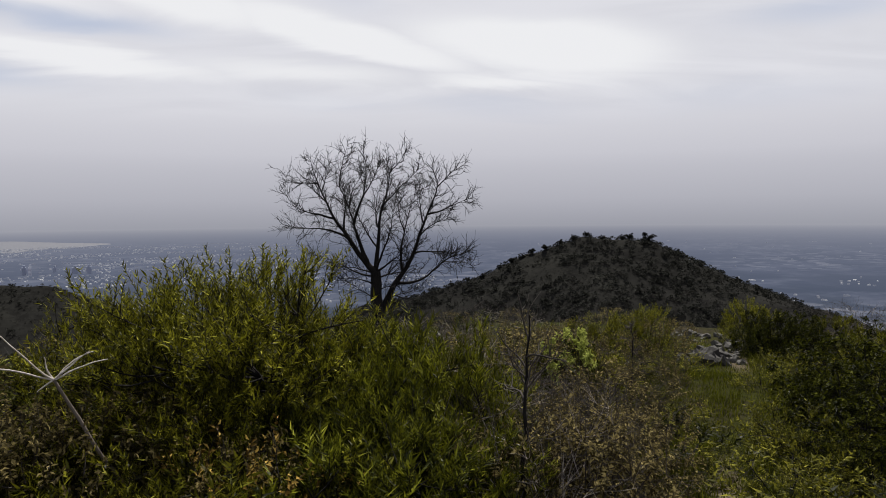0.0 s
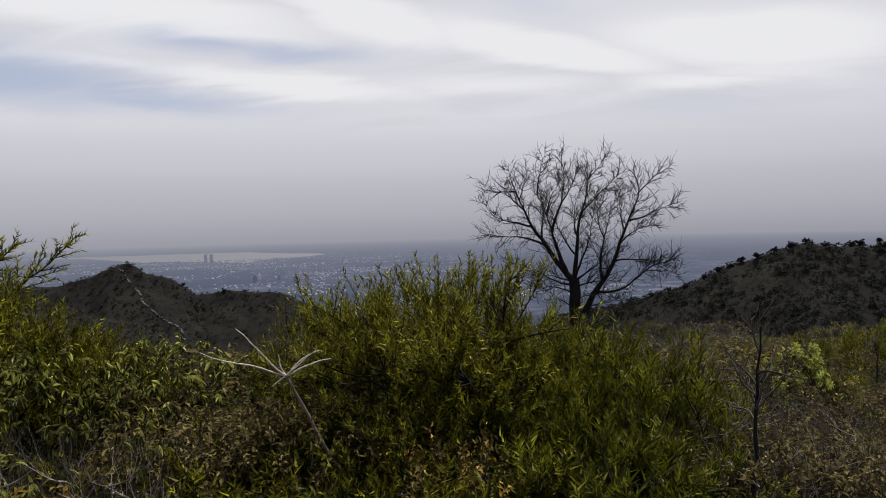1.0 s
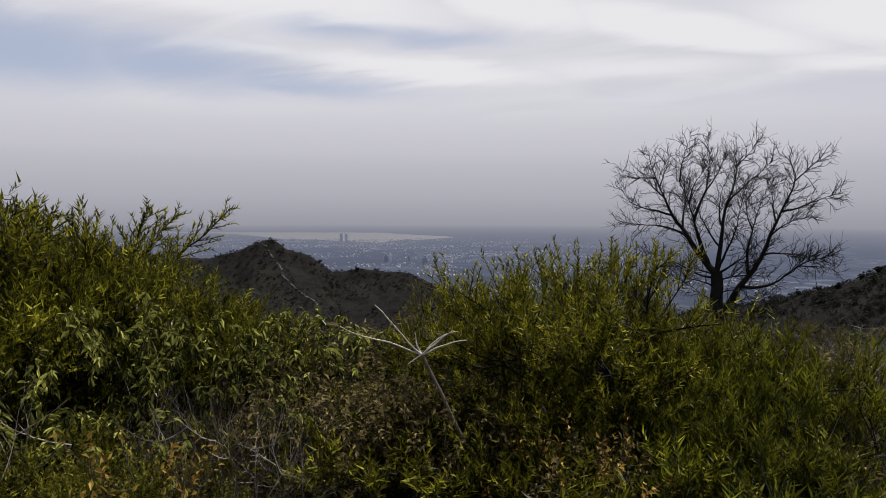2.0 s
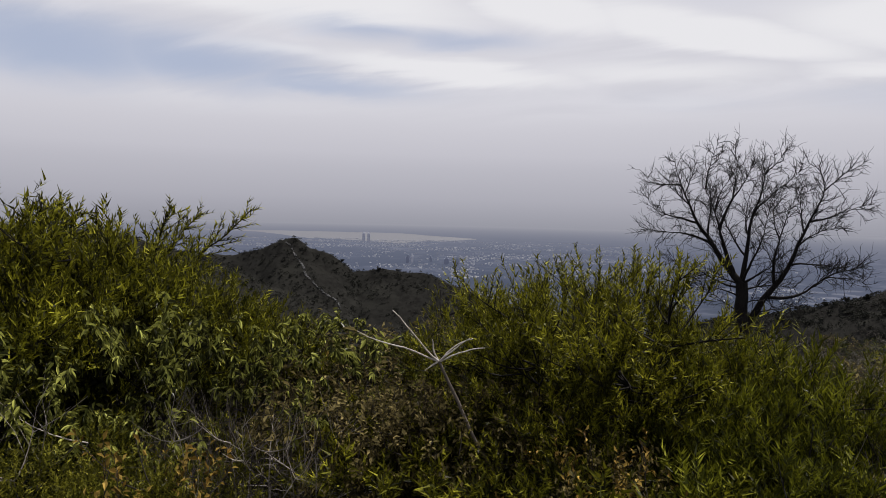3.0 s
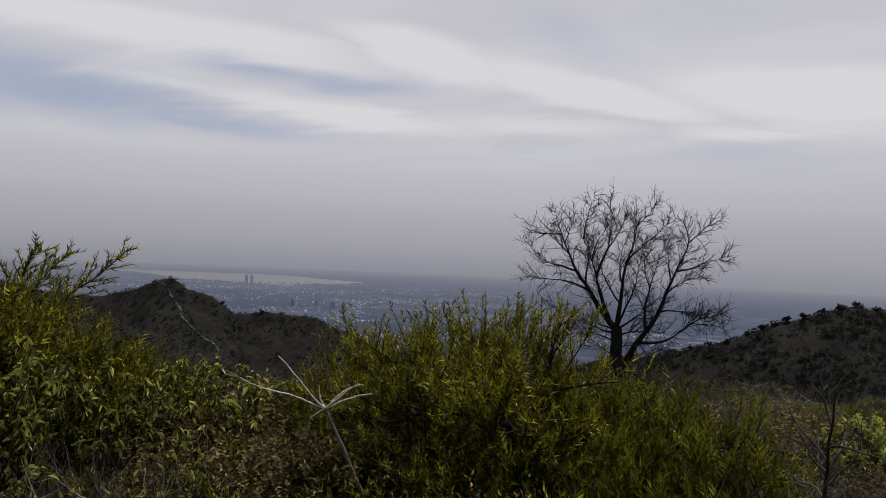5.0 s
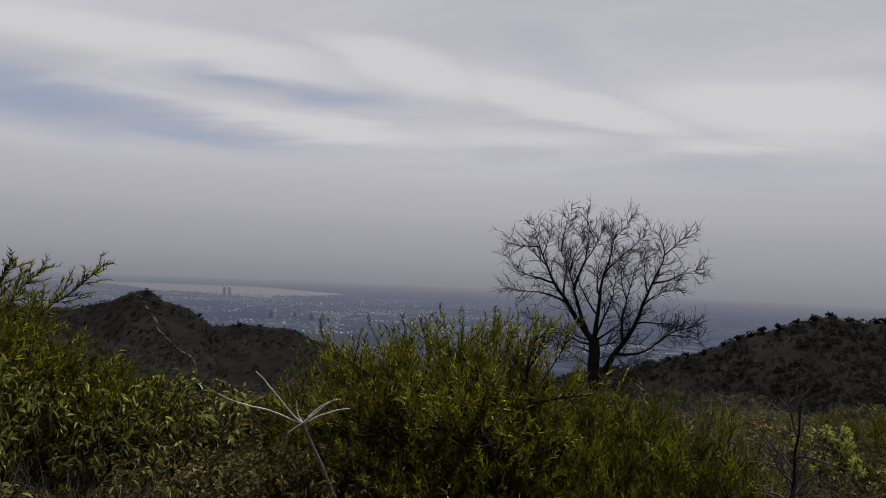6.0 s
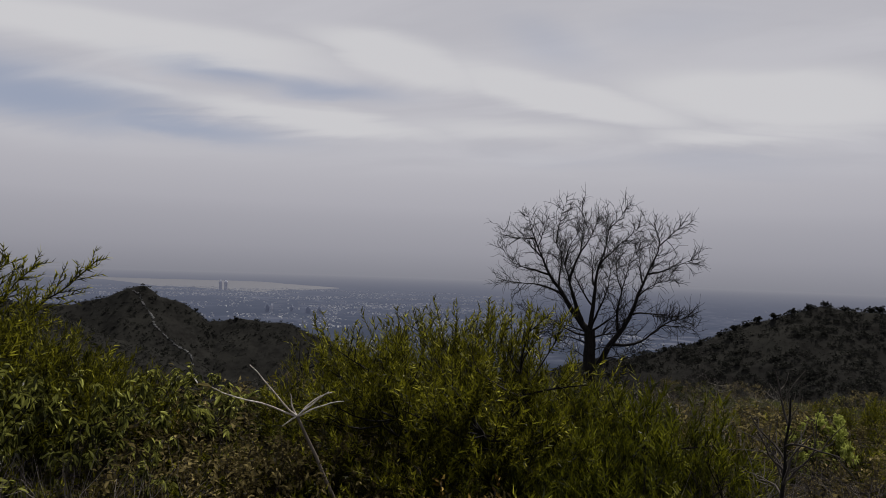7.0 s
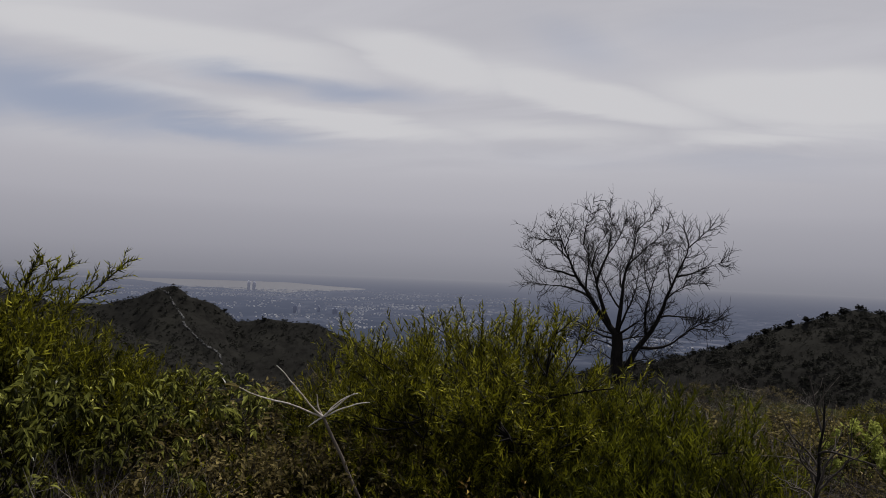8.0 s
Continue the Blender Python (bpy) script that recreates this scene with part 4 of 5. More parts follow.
# limb: parent, where on it, leans, depth, length, thickness
BOUGHS = (
    (None, 0.0, (1, -2, -1), 0, 1.57, 0.125),
    (0, 0.98, (-36, -33, -28, -18, -16), 4, 3.50, 0.085), (1, 0.08, (-20, -18, -18, -21), -12, 2.30, 0.066), (0, 0.98, (8, 5, 8, 18, 4, -32), 9, 3.35, 0.066),
    (0, 0.36, (24, 28, 36, 36, 20, 18, 20, 29, -2, -32), 2, 4.70, 0.092),
    (1, 0.32, (-58, -74, -90, -78), 8, 1.85, 0.034), (1, 0.52, (-72, -78, -60, -25), -14, 1.50, 0.030), (1, 0.82, (-86, -92, -35), 10, 1.05, 0.022),
    (2, 0.52, (16, 14, 6, -6), 12, 2.10, 0.040), (2, 0.98, (4, 10, 26), -10, 1.20, 0.022), (3, 0.50, (38, 48, 44), -14, 1.55, 0.030), (3, 0.82, (42, 36, 30), 12, 0.85, 0.018),
    (3, 0.36, (-20, 4, 22), 22, 1.40, 0.026),
    (4, 0.22, (92, 80, 52, 52, 72, 70), 8, 2.40, 0.044), (4, 0.42, (72, 92, 100, 84), 20, 1.30, 0.028), (4, 0.66, (72, 66, 74, 70), -8, 1.35, 0.028),
    (4, 0.29, (-4, 4, 12, 18, 38), 14, 2.35, 0.042), (4, 0.83, (38, 48, 60), 6, 1.0, 0.018), (4, 0.52, (40, 66, 76), -18, 1.15, 0.024),
    (0, 0.97, (52, 56, 46), -10, 1.10, 0.036), (0, 0.93, (-82, -62, -56, -80), -10, 1.80, 0.030), (0, 0.95, (-66, -78, -84), 24, 1.30, 0.026),
    (2, 0.72, (10, 24, 30), 20, 1.2, 0.022), (1, 0.40, (2, 10, -6, -12), -22, 1.7, 0.028), (1, 0.66, (-50, -40, -20), 20, 1.0, 0.020), (1, 0.74, (14, 24, 10), 14, 1.0, 0.019),
    (16, 0.5, (-24, -10, 6), -18, 1.2, 0.020), (8, 0.4, (34, 26, 30), 16, 1.2, 0.020), (4, 0.60, (-16, -4, 10), 20, 1.4, 0.022), (0, 0.9, (74, 88, 96), 26, 1.4, 0.026),
    (0, 0.62, (-70, -50, -64), 20, 0.9, 0.022), (0, 0.72, (64, 84, 70), -30, 0.9, 0.020), (0, 0.8, (-58, -82, -88), -24, 1.3, 0.024), (4, 0.12, (74, 88, 70), 22, 1.0, 0.022), (0, 0.5, (40, 70, 60), 40, 0.7, 0.018),
    (13, 0.45, (60, 30, 50), -20, 0.9, 0.018), (13, 0.62, (84, 100, 110), 16, 0.9, 0.018), (3, 0.2, (-34, -24, -14), 26, 2.0, 0.026), (0, 0.97, (18, 26, 16, 6), -24, 2.4, 0.036),
)


def build_bare_tree():
    rng = np.random.default_rng(7)
    at = ground_at(5.4, 15.0)
    tree = thing("bare_tree", Matrix.Translation(at - Vector((0, 0, 0.1))) @ pose(0, 0, 0, 0, 0, 5.4) @ Matrix.Scale(1.0, 4),
                 "leafless dark-barked spreading tree with a fan of fine twigs", "tree")
    lines = []
    for parent, f, leans, depth, length, thick in BOUGHS:
        start = np.array((0.0, 0.0, 0.0)) if parent is None else spot(lines[parent][0], f)[0]
        n = 16 if length > 2 else 11
        line = steered(start, leans, depth, length * (0.80 if lines else 1.0), n, rng)
        rad = 0.88 * thick * (0.93 * np.linspace(1, 0, n) ** 1.45 + 0.07) if parent is not None else np.linspace(thick * 1.25, thick * 0.9, n)
        lines.append((line, rad))
    trunk = part("trunk", mesh_of("trunk", *tubes(lines[:1], 10), MAT["dark_bark"], True), tree)
    for line, rad in lines[1:]:
        limb = part("limb", mesh_of("limb", *tubes([(line, rad)], 8), MAT["dark_bark"], True), tree)
        small, ends = [], []
        length = np.linalg.norm(np.diff(line, axis=0), axis=1).sum()
        for _ in range(int(length * 20)):
            f = rng.uniform(0.22, 1.0)
            p, d = spot(line, f)
            s = bend(p, sideways(d, radians(rng.uniform(30, 62)), rng), rng.uniform(0.15, 0.62) * (1.1 - 0.35 * f), 7, rng, 0.22, 0.06)
            small.append((s, np.linspace(0.0066, 0.0028, 7)))
            for _ in range(6):
                q, e = spot(s, rng.uniform(0.2, 1.0))
                w = bend(q, sideways(e, radians(rng.uniform(25, 60)), rng), rng.uniform(0.07, 0.24), 4, rng, 0.20, 0.05)
                ends.append((w, np.linspace(0.0036, 0.002, 4)))
        v1, f1 = tubes(small, 4)
        v2, f2 = tubes(ends, 3)
        part("twig_spray", mesh_of("twig_spray", np.concatenate([v1, v2]), np.concatenate([f1, f2 + len(v1)]), MAT["dark_bark"], True), limb, kind="stuff")


build_bare_tree()


def build_forked_sapling():
    rng = np.random.default_rng(11)
    x, y = bearing(29.0, 3.9)
    at = ground_at(22.0, 3.85)
    fork = Vector((x, y, 0.80))
    tree = thing("bare_sapling", Matrix.Translation(at), "thin leafless sapling with bleached forked twigs at its top", "sapling")
    d = fork - at
    side = Vector((math.cos(radians(29)), math.sin(radians(29)), 0))
    stem = np.array([Vector((0, 0, -0.1)).lerp(d, s) + side * (0.035 * math.sin(s * 5.0) + 0.008 * math.sin(s * 17.0)) + Vector((0, 0, 0)) for s in np.linspace(0, 1, 12)])
    part("stem", mesh_of("stem", *tubes([(stem, np.linspace(0.0130, 0.0082, 12))], 8), MAT["sapling_bark"], True), tree)
    for leans, depth, length in (((-72, -78, -66), 5, 0.47), ((-50, -40, -44), 10, 0.37), ((52, 48, 54), -8, 0.21), ((62, 80, 82), 6, 0.26), ((-118, -130), 0, 0.09), ((-40, -20, -6), 20, 0.13), ((40, 62, 66), 24, 0.24)):
        line = steered(np.zeros(3), leans, depth, length, 8, rng)
        turn = np.array(Matrix.Rotation(radians(29), 3, "Z"))
        line = line @ turn.T + stem[-1]
        ends = [line[-1]] if length == 0.47 else ends
        part("twig", mesh_of("twig", *tubes([(line, np.linspace(0.0054, 0.0023, 8))], 6), MAT["pale_bark"], True), tree, "bleached pale twig")
    tips = np.array(ends)
    leaf = leaves(tips, np.array([[-0.9, 0.1, 0.25]]) @ turn.T, np.array([0.085]), np.array([0.03]), rng, 0.3, True)
    part("withered_leaf", mesh_of("withered_leaf", *leaf, MAT["rusty_leaf"]), tree, "curled withered leaf")


build_forked_sapling()


def build_spray_shrub(az, reach, neck_el, shoots, seed):
    """Long leafy shoots that arch out of the top of a shrub: lean to the right, depth, length of each."""
    rng = np.random.default_rng(seed)
    at = ground_at(az, reach)
    neck = 1.6 + reach * math.tan(radians(neck_el)) - at.z
    ob = thing("feathery_shrub", Matrix.Translation(at) @ pose(0, 0, 0, 0, 0, az), "tall open shrub with arching feathery shoots against the sky", "shrub")
    lines, fine = [], []
    for leans, depth, length in shoots:
        foot = np.array((rng.normal() * 0.06, rng.normal() * 0.06, -0.05))
        low = steered(foot, (leans[0] * 0.3, leans[0] * 0.3), depth * 0.3, neck, 7, rng)
        line = np.concatenate([low, steered(low[-1], leans, depth, length, 10, rng)[1:]])
        part("stem", mesh_of("stem", *tubes([(line, np.linspace(0.011, 0.003, len(line)))], 6), MAT["dark_bark"], True), ob)
        lines.append((line[7:], None))
        for k in range(20):
            f = 0.42 + 0.56 * (k + rng.random()) / 20
            p, d = spot(line, f)
            s = bend(p, sideways(d, radians(rng.uniform(28, 50)), rng, k * 2.4), 0.30 * (1.15 - 0.8 * (f - 0.4) / 0.6) * rng.uniform(0.7, 1.1), 4, rng, 0.08, 0.03)
            fine.append((s, np.linspace(0.0035, 0.0018, 4)))
    part("twig_mass", mesh_of("twig_mass", *tubes(fine, 3), MAT["dark_bark"], True), ob, kind="stuff")
    pos, way = leaf_rows(fine + lines, 0.0085, rng, 0.05)
    n = len(pos)
    ln = 0.052 * rng.uniform(0.6, 1.2, n)
    along = unit(way * 0.70 + unit(np.cross(way, rng.normal(size=(n, 3)))) * 0.62 + (0, 0, 0.1))
    part("foliage", mesh_of("foliage", *leaves(pos, along, ln, ln * 0.24, rng, 0.25, False, True), MAT["willow_leaf"]), ob, kind="stuff")


build_spray_shrub(52.3, 5.4, -5.0, (((-20, -34, -44), 6, 0.62), ((6, 14, 22), -8, 0.55), ((30, 44, 50), 4, 0.72), ((14, 30, 44), 14, 0.62), ((-8, -16, -26), -12, 0.5)), 91)
build_spray_shrub(59.6, 5.1, -4.6, (((-14, -22, -30), 6, 0.52), ((4, 8, 12), -10, 0.50), ((18, 30, 36), 8, 0.50)), 92)


def build_dark_sapling(az, reach, top_el, leans, thick, seed, label, branch_from=0.2, count=22):
    rng = np.random.default_rng(seed)
    at = ground_at(az, reach)
    h = 1.6 + reach * math.tan(radians(top_el)) - at.z
    tree = thing("bare_sapling", Matrix.Translation(at) @ pose(0, 0, 0, 0, 0, az), label, "sapling")
    line = steered(np.array((0, 0, -0.08)), leans, 0, h * 1.03, 14, rng)
    stem = part("stem", mesh_of("stem", *tubes([(line, np.linspace(thick, thick * 0.2, 14))], 8), MAT["dark_bark"], True), tree)
    fine = []
    for _ in range(count):
        f = rng.uniform(branch_from, 1.0)
        p, d = spot(line, f)
        s = bend(p, sideways(d, radians(rng.uniform(30, 60)), rng), h * rng.uniform(0.08, 0.26), 7, rng, 0.22, 0.05)
        part("branch", mesh_of("branch", *tubes([(s, np.linspace(thick * 0.32, thick * 0.14, 7))], 5), MAT["twig"], True), tree)
        for _ in range(4):
            q, e = spot(s, rng.uniform(0.2, 1.0))
            fine.append((bend(q, sideways(e, radians(rng.uniform(25, 55)), rng), h * rng.uniform(0.05, 0.15), 4, rng, 0.15, 0.05), np.linspace(0.003, 0.0015, 4)))
    part("twig_spray", mesh_of("twig_spray", *tubes(fine, 3), MAT["bark"], True), stem, kind="stuff")


build_dark_sapling(-6.9, 3.65, -7.4, (2, -3, 3, -5, 2), 0.019, 55, "thin dark leafless sapling with fine bare branches", 0.3, 13)
build_dark_sapling(33.0, 5.2, -7.6, (-12, 8, 22, 38), 0.020, 52, "dark crooked leafless sapling among low shrubs", 0.5, 9)
build_dark_sapling(36.5, 4.6, -10.5, (-24, -28, -20), 0.010, 53, "thin grey leaning leafless stem", 0.5, 5)
build_dark_sapling(-15.0, 8.0, -8.5, (8, 0, -5), 0.016, 54, "thin dark leafless sapling with fine bare branches", 0.3, 16)


# ---- hillside woods and crest trees ----
def tuft_cloud(rng, centres, size, blades, flat=0.8):
    """Leafy clumps: many small blades about each centre."""
    n = len(centres)
    pos = np.repeat(centres, blades, 0)
    off = unit(rng.normal(size=(n * blades, 3))) * rng.random((n * blades, 1)) ** 0.4
    off[:, 2] = np.abs(off[:, 2]) * flat
    s = np.repeat(size, blades)[:, None]
    ln = np.repeat(size, blades) * rng.uniform(0.3, 0.6, n * blades)
    return leaves(pos + off * s * 0.8, unit(off + rng.normal(size=off.shape) * 0.6), ln, ln * 0.9, rng, slim=True)


def build_woods():
    """Low trees and scrub in drifts over the two hills, with barer glades between."""
    rng = np.random.default_rng(21)
    for label, az0, az1, r0, r1, trees, scrub, size in (("grey-green scrub and low trees covering a conical hill", -33, 8, 150, 268, 5200, 14000, 0.95),
                                                        ("dark grey-green scrub covering a craggy hill", 12, 64, 235, 455, 7000, 19000, 1.0)):
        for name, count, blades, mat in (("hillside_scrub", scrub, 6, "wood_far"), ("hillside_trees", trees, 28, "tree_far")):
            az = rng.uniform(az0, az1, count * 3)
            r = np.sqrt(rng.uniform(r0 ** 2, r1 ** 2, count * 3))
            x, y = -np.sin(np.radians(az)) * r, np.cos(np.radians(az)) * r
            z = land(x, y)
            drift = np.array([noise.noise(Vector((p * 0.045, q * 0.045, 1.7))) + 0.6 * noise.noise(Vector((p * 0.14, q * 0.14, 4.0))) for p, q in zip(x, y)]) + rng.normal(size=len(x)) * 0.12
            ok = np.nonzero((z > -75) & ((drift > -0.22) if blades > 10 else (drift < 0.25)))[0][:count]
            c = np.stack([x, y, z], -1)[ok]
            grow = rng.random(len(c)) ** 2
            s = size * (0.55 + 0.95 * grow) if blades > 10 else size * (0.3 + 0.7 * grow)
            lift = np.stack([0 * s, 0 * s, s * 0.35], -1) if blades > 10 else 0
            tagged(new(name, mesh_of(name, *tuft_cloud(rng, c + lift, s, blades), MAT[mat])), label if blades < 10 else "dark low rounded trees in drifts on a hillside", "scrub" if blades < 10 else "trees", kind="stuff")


build_woods()


def crest_tree(az, reach, height, wide, seed):
    rng = np.random.default_rng(seed)
    tree = thing("hill_tree", Matrix.Translation(ground_at(az, reach) - Vector((0, 0, 0.2))), "small dark spreading tree on a hill crest", "tree", "trees on the hill crest")
    stem = bend((0, 0, 0), (0.1, 0, 1), height * 0.45, 6, rng, 0.12)
    boughs = [(stem, np.linspace(0.22, 0.1, 6))]
    tips = []
    for _ in range(9):
        p, d = spot(stem, rng.uniform(0.3, 1.0))
        b = bend(p, sideways(d, radians(rng.uniform(35, 75)), rng), wide * rng.uniform(0.6, 1.0), 5, rng, 0.15, 0.05)
        boughs.append((b, np.linspace(0.09, 0.03, 5)))
        tips += [b[-1], b[-2], b[-3]]
    part("trunk", mesh_of("trunk", *tubes(boughs, 6), MAT["dark_bark"], True), tree)
    tips = np.array(tips) + rng.normal(size=(len(tips), 3)) * 0.2
    part("crown", mesh_of("crown", *tuft_cloud(rng, tips, np.full(len(tips), height * 0.26), 70, 0.8), MAT["tree_far"]), tree)


for i, (az, reach, h, w) in enumerate(((-11.7, 262, 1.6, 1.6), (-12.8, 262, 1.5, 1.4), (-14.5, 262, 2.2, 1.8), (-16.4, 262, 3.4, 2.8), (-15.0, 262, 2.6, 2.2), (-18.6, 262, 1.9, 1.8),
                                       (-9.5, 259, 2.4, 1.8), (-8.3, 258, 2.6, 2.0), (-7.2, 257, 2.4, 1.8), (-5.6, 256, 2.8, 1.3), (-4.6, 255, 2.2, 1.2), (-3.2, 254, 2.6, 1.3),
                                       (-2.0, 253, 2.2, 1.1), (-0.6, 252, 2.4, 1.1), (-20.5, 263, 2.0, 1.4), (-23.0, 265, 2.4, 1.4), (-10.6, 260, 2.0, 2.2), (-6.4, 256, 2.0, 1.8),
                                       (36.6, 446, 2.4, 2.0), (38.2, 448, 2.0, 2.4), (33.6, 441, 2.8, 2.2), (41.6, 451, 1.6, 2.4), (44.6, 455, 2.2, 2.4))):
    crest_tree(az, reach, h * 0.8, w, 100 + i)


# ---- water and city on the plain ----
def build_lake():
    m, k = material("hazy_water")
    b = k.add("ShaderNodeBsdfPrincipled", {"Base Color": (0.088, 0.091, 0.108), "Roughness": 0.6, "Specular IOR Level": 0.15})
    finish(k, b, k.noise(k.add("ShaderNodeNewGeometry").outputs["Position"], 0.02, 4.0), 0.1, 1.0)
    n = 90
    az = np.linspace(25.6, 48.0, n)
    ripple = 10 * np.sin(az * 1.7) + 8 * np.sin(az * 4.1 + 1)
    near = np.interp(az, (25.6, 27.9, 29.7, 31.8, 34.4, 36.7, 39.3, 41.3, 43.5, 48), (2035, 1845, 1830, 1655, 1740, 1850, 1880, 2100, 2400, 2560)) + ripple
    far = np.interp(az, (25.6, 27.9, 29.7, 31.8, 40, 48), (2080, 2206, 2310, 2500, 2540, 2640)) + ripple * 0.6
    a = np.radians(az)
    v = np.concatenate([np.stack([-np.sin(a) * q, np.cos(a) * q, np.full(n, PLAIN + 0.6)], -1) for q in (near, far)])
    i = np.arange(n - 1)
    quads = np.stack([i, i + 1, n + i + 1, n + i], -1)
    tagged(new("water", mesh_of("water", v, quads, m)), "pale lake under haze on the far plain", "lake", kind="structure")


build_lake()


def box_verts(cx, cy, w, d, h, turn, z0=PLAIN):
    c, s = math.cos(turn), math.sin(turn)
    base = [(-w / 2, -d / 2), (w / 2, -d / 2), (w / 2, d / 2), (-w / 2, d / 2)]
    return [(cx + x * c - y * s, cy + x * s + y * c, z) for z in (z0, z0 + h) for x, y in base]


BOX = np.array([(0, 1, 5, 4), (1, 2, 6, 5), (2, 3, 7, 6), (3, 0, 4, 7), (4, 5, 6, 7)])


def build_city():
    rng = np.random.default_rng(5)
    for mat, count, lo, hi in (("roof", 4600, 0.7, 1.7),):
        v, f = [], []
        while len(f) < count:
            az = rng.uniform(-36, 62)
            r = 560 + 1350 * rng.random() ** 0.9
            if az < 12 and rng.random() < (0.97 if r > 830 else 0.55):
                continue
            if 28 < az < 44 and r < 1350 and rng.random() < 0.45:
                continue
            if noise.noise(Vector((az * 0.20, r * 0.009, 3.0))) + rng.normal() * 0.16 + 0.3 * math.exp(-((az - 34) / 4) ** 2 - ((r - 1580) / 130) ** 2) < 0.12:
                continue
            x, y = bearing(az, r)
            f.append(BOX + len(v))
            v += box_verts(x, y, rng.uniform(0.8, 2.6) * (0.4 + r / 1500) * (3.0 if rng.random() < 0.04 else 1.0), rng.uniform(1.5, 5), rng.uniform(lo, hi) * (0.6 + r / 2500), radians(az) + rng.normal() * 0.15)
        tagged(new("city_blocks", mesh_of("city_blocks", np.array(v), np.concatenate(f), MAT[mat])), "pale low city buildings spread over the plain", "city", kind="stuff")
    # towers that stand out
    for az, reach, w, h, mat, label in ((34.85, 1710, 7, 22, "concrete", "pale twin high-rise tower beside the lake"), (34.45, 1712, 7, 21, "concrete", "pale twin high-rise tower beside the lake"),
                                        (31.2, 1010, 5, 10, "dark_block", "grey high-rise block in the city"), (30.85, 1005, 3.5, 11, "concrete", "grey high-rise block in the city"),
                                        (28.0, 1000, 7, 8, "dark_block", "dark high-rise block in the city"), (27.1, 990, 6, 9, "dark_block", "dark high-rise block in the city"),
                                        (29.3, 1040, 4, 7, "dark_block", "dark high-rise block in the city")):
        x, y = bearing(az, reach)
        tower = thing("high_rise", Matrix.Translation((x, y, PLAIN)) @ pose(0, 0, 0, 0, 0, az), label, "tower", "high-rises of the city")
        v = box_verts(0, 0, w, w, h, 0, 0) + box_verts(0, 0, w * 0.5, w * 0.5, h + 2.5, 0, 0)
        part("body", mesh_of("body", np.array(v), np.concatenate([BOX, BOX + 8]), MAT[mat]), tower)
        band = mesh_of("window_band", np.array(box_verts(0, 0, w + 0.16, w + 0.16, 0.6, 0, 0)), BOX, MAT["dark_block"])
        for s in range(int((h - 2) / 1.7)):
            part("window_band", band, tower).location.z = 1.0 + 1.7 * s


build_city()


# ---- rocks and grass on the crest ----
def build_rocks():
    rng = np.random.default_rng(31)
    for i in range(70):
        ledge = i >= 44
        if i % 3 == 0:              # tumbled beside the dark bush
            az, r = rng.normal(-23.2, 0.55), rng.uniform(10.6, 13.0)
        elif i % 7 == 1:            # on the brow
            az, r = rng.normal(-18.9, 0.4), rng.uniform(13.4, 15.0)
        else:
            az, r = rng.normal(-20.6, 0.95), rng.uniform(10.4, 14.4)
        s = 0.025 + 0.075 * rng.random() ** 2
        if ledge:                   # ledges under the pale stones, the hollow's shade put into their dark colour
            az, r, s = rng.normal(-20.7, 0.65), rng.uniform(10.2, 11.6), rng.uniform(0.07, 0.15)
        bm = bmesh.new()
        bmesh.ops.create_icosphere(bm, subdivisions=2, radius=1.0)
        shift = Vector(rng.uniform(0, 50, 3))
        for vtx in bm.verts:
            q = vtx.co
            k = 1 + 0.7 * noise.noise(q * 0.9 + shift) + 0.7 * noise.noise(q * 2.9 + shift)
            vtx.co = Vector((q.x * k * 1.1, q.y * k, q.z * k * 0.9))
        me = bpy.data.meshes.new("rock")
        bm.to_mesh(me), bm.free()
        me.materials.append(MAT["shade_rock" if ledge else "rock"])
        ob = new("rock", me)
        ob.matrix_world = Matrix.Translation(ground_at(az, r) + Vector((0, 0, s * 0.3))) @ pose(0, 0, 0, rng.uniform(-15, 15), rng.uniform(-15, 15), rng.uniform(0, 360)) @ Matrix.Scale(s, 4)
        tagged(ob, "rock ledge beside the path, coloured dark as if in shade" if ledge else "weathered pale grey limestone rock among grass", "rock", "rocks beside the path")


build_rocks()


def build_spur_stones():
    """Pale broken rock along the crest of the craggy hill's spur."""
    rng = np.random.default_rng(33)
    v, f = [], []
    ico = bmesh.new()
    bmesh.ops.create_icosphere(ico, subdivisions=1, radius=1.0)
    pv = np.array([q.co for q in ico.verts])
    pf = np.array([[q.index for q in p.verts] for p in ico.faces])
    ico.free()
    (x1, y1), (x2, y2) = bearing(41.3, 444), bearing(36.6, 386)
    for _ in range(360):
        t = rng.random() ** 0.9
        sway = 1.3 * math.sin(t * 9.0) + 0.6 * math.sin(t * 23.0)
        x, y = x1 + (x2 - x1) * t + sway * 0.6 + rng.normal() * 0.35, y1 + (y2 - y1) * t + sway + rng.normal() * 0.35
        s = 0.10 + 0.40 * rng.random() ** 2.5
        z = float(land(np.array(x), np.array(y))) + 0.3
        f.append(pf + sum(len(q) for q in v))
        v.append(pv * rng.uniform(0.6, 1.4, (len(pv), 1)) * s * (1, 1, 0.8) + (x, y, z))
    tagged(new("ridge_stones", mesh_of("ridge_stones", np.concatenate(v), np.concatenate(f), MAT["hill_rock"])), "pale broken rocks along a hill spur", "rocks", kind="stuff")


build_spur_stones()


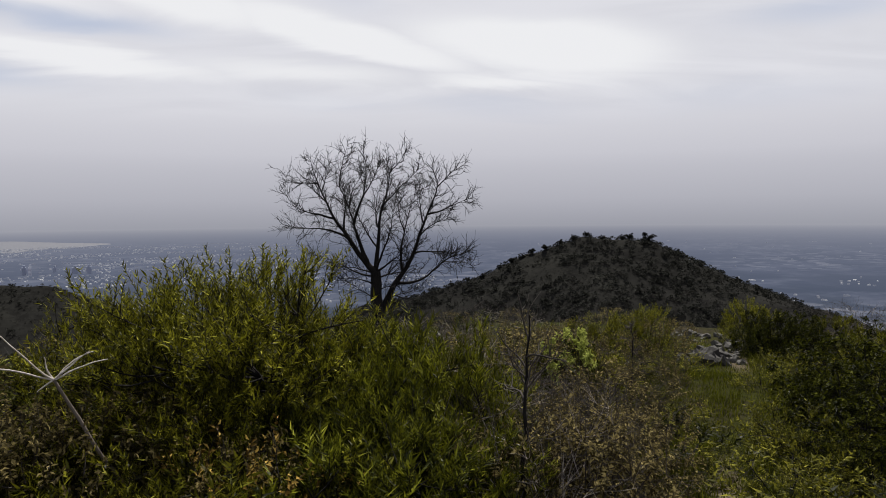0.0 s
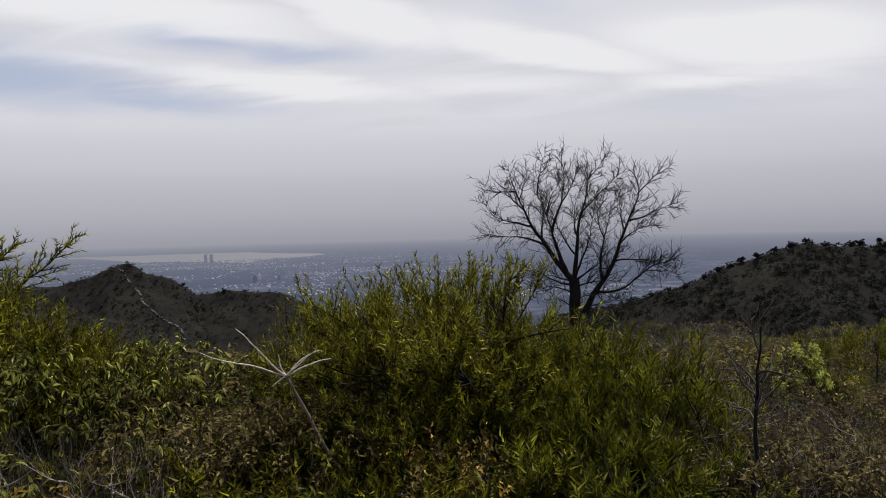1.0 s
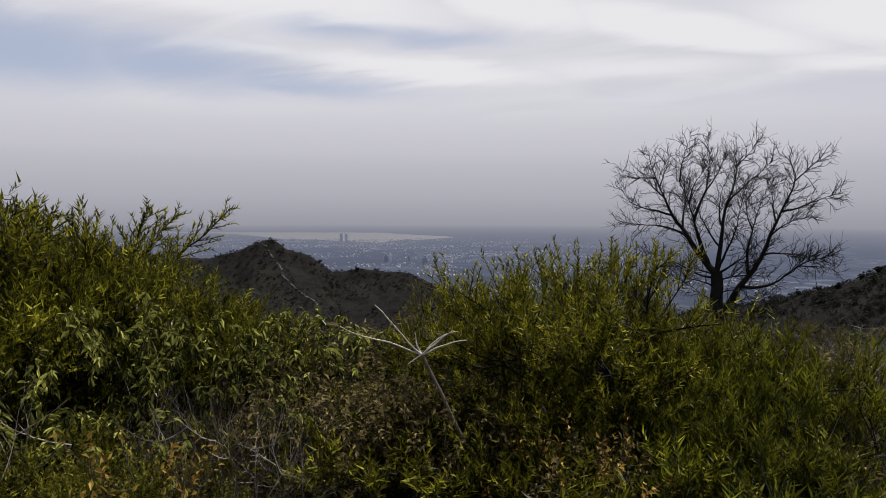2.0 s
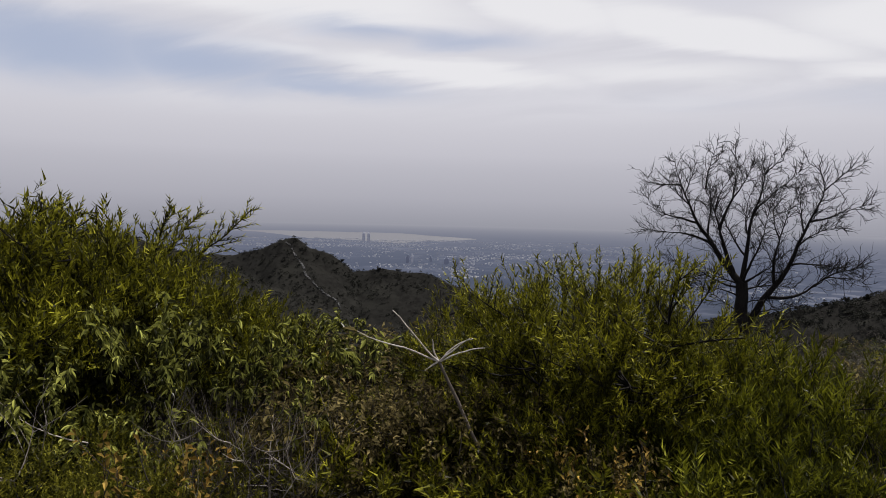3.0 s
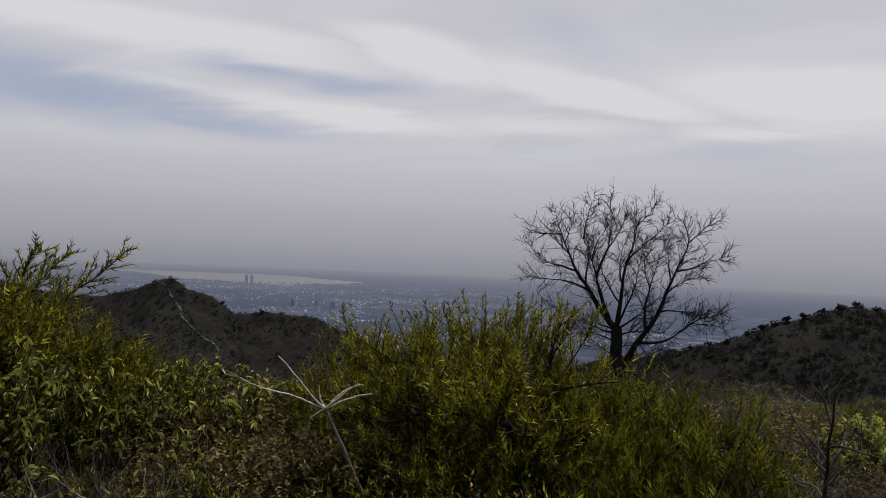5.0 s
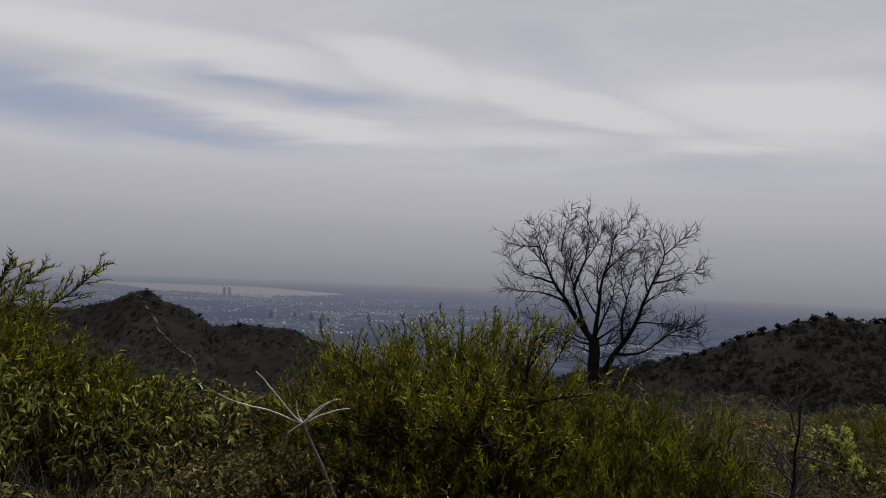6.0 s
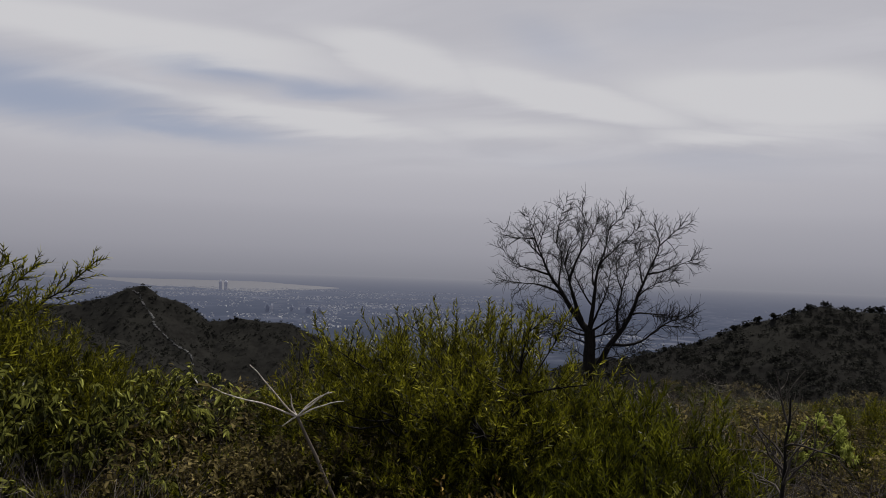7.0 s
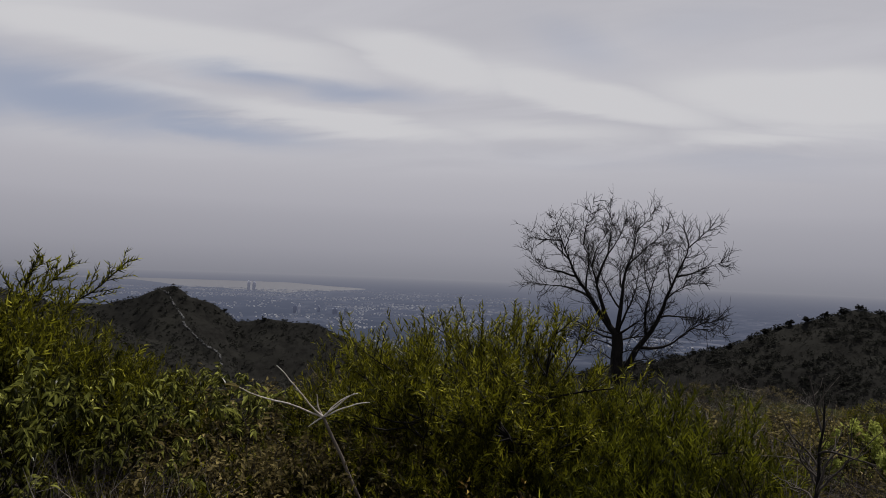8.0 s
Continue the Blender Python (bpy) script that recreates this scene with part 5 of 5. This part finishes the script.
def build_grass():
    rng = np.random.default_rng(41)
    n = 90000
    az = rng.uniform(-37, -10, n)
    r = np.sqrt(rng.uniform(3.2 ** 2, 13.5 ** 2, n))
    x, y = -np.sin(np.radians(az)) * r, np.cos(np.radians(az)) * r
    lane = np.abs(x - (0.435 * y + 0.12 * np.sin(y)))
    clump = np.sin(x * 2.3 + 1.1 * np.sin(y * 1.7)) * np.sin(y * 2.1 + 0.5) + rng.normal(size=n) * 0.5
    ok = ((lane > 0.06 + 0.12 * rng.random(n)) | (rng.random(n) < 0.3)) & (clump > -0.8) & ((np.abs(az + 21.2) > 2.6) | (r < 9.6) | (rng.random(n) < 0.15))
    x, y = x[ok], y[ok]
    pos = np.stack([x, y, land(x, y) - 0.01], -1)
    m = len(pos)
    along = unit(rng.normal(size=(m, 3)) * 0.35 + (0, 0, 1.0))
    ln = rng.uniform(0.03, 0.11, m) * (1 + 0.5 * (clump[ok] > 0.6))
    tagged(new("grass", mesh_of("grass", *leaves(pos, along, ln, np.full(m, 0.009), rng, slim=True), MAT["grass_blade"])), "tufted yellow-green grass beside a trodden path", "grass", kind="stuff")




def build_near_grass():
    """Short trodden grass where one stands on the crest."""
    rng = np.random.default_rng(43)
    n = 42000
    a = rng.uniform(0, 2 * np.pi, n)
    r = np.sqrt(rng.uniform(0.4 ** 2, 6.5 ** 2, n))
    x, y = -np.sin(a) * r, np.cos(a) * r
    lane = np.abs(x - (0.435 * y + 0.12 * np.sin(y)))
    clump = np.sin(x * 1.9 + 1.3 * np.sin(y * 1.5)) * np.sin(y * 2.2 + 0.9 * np.sin(x * 1.1)) + rng.normal(size=n) * 0.45
    ok = (lane > 0.05 + 0.15 * rng.random(n)) & (clump > -0.3)
    pos = np.stack([x, y, land(x, y) - 0.01], -1)[ok]
    m = len(pos)
    along = unit(rng.normal(size=(m, 3)) * 0.45 + (0, 0, 1.0))
    tagged(new("grass", mesh_of("grass", *leaves(pos, along, rng.uniform(0.02, 0.08, m), np.full(m, 0.008), rng, slim=True), MAT["grass_blade"])), "short patchy grass on the trodden hilltop", "grass", kind="stuff")


build_grass()
build_near_grass()
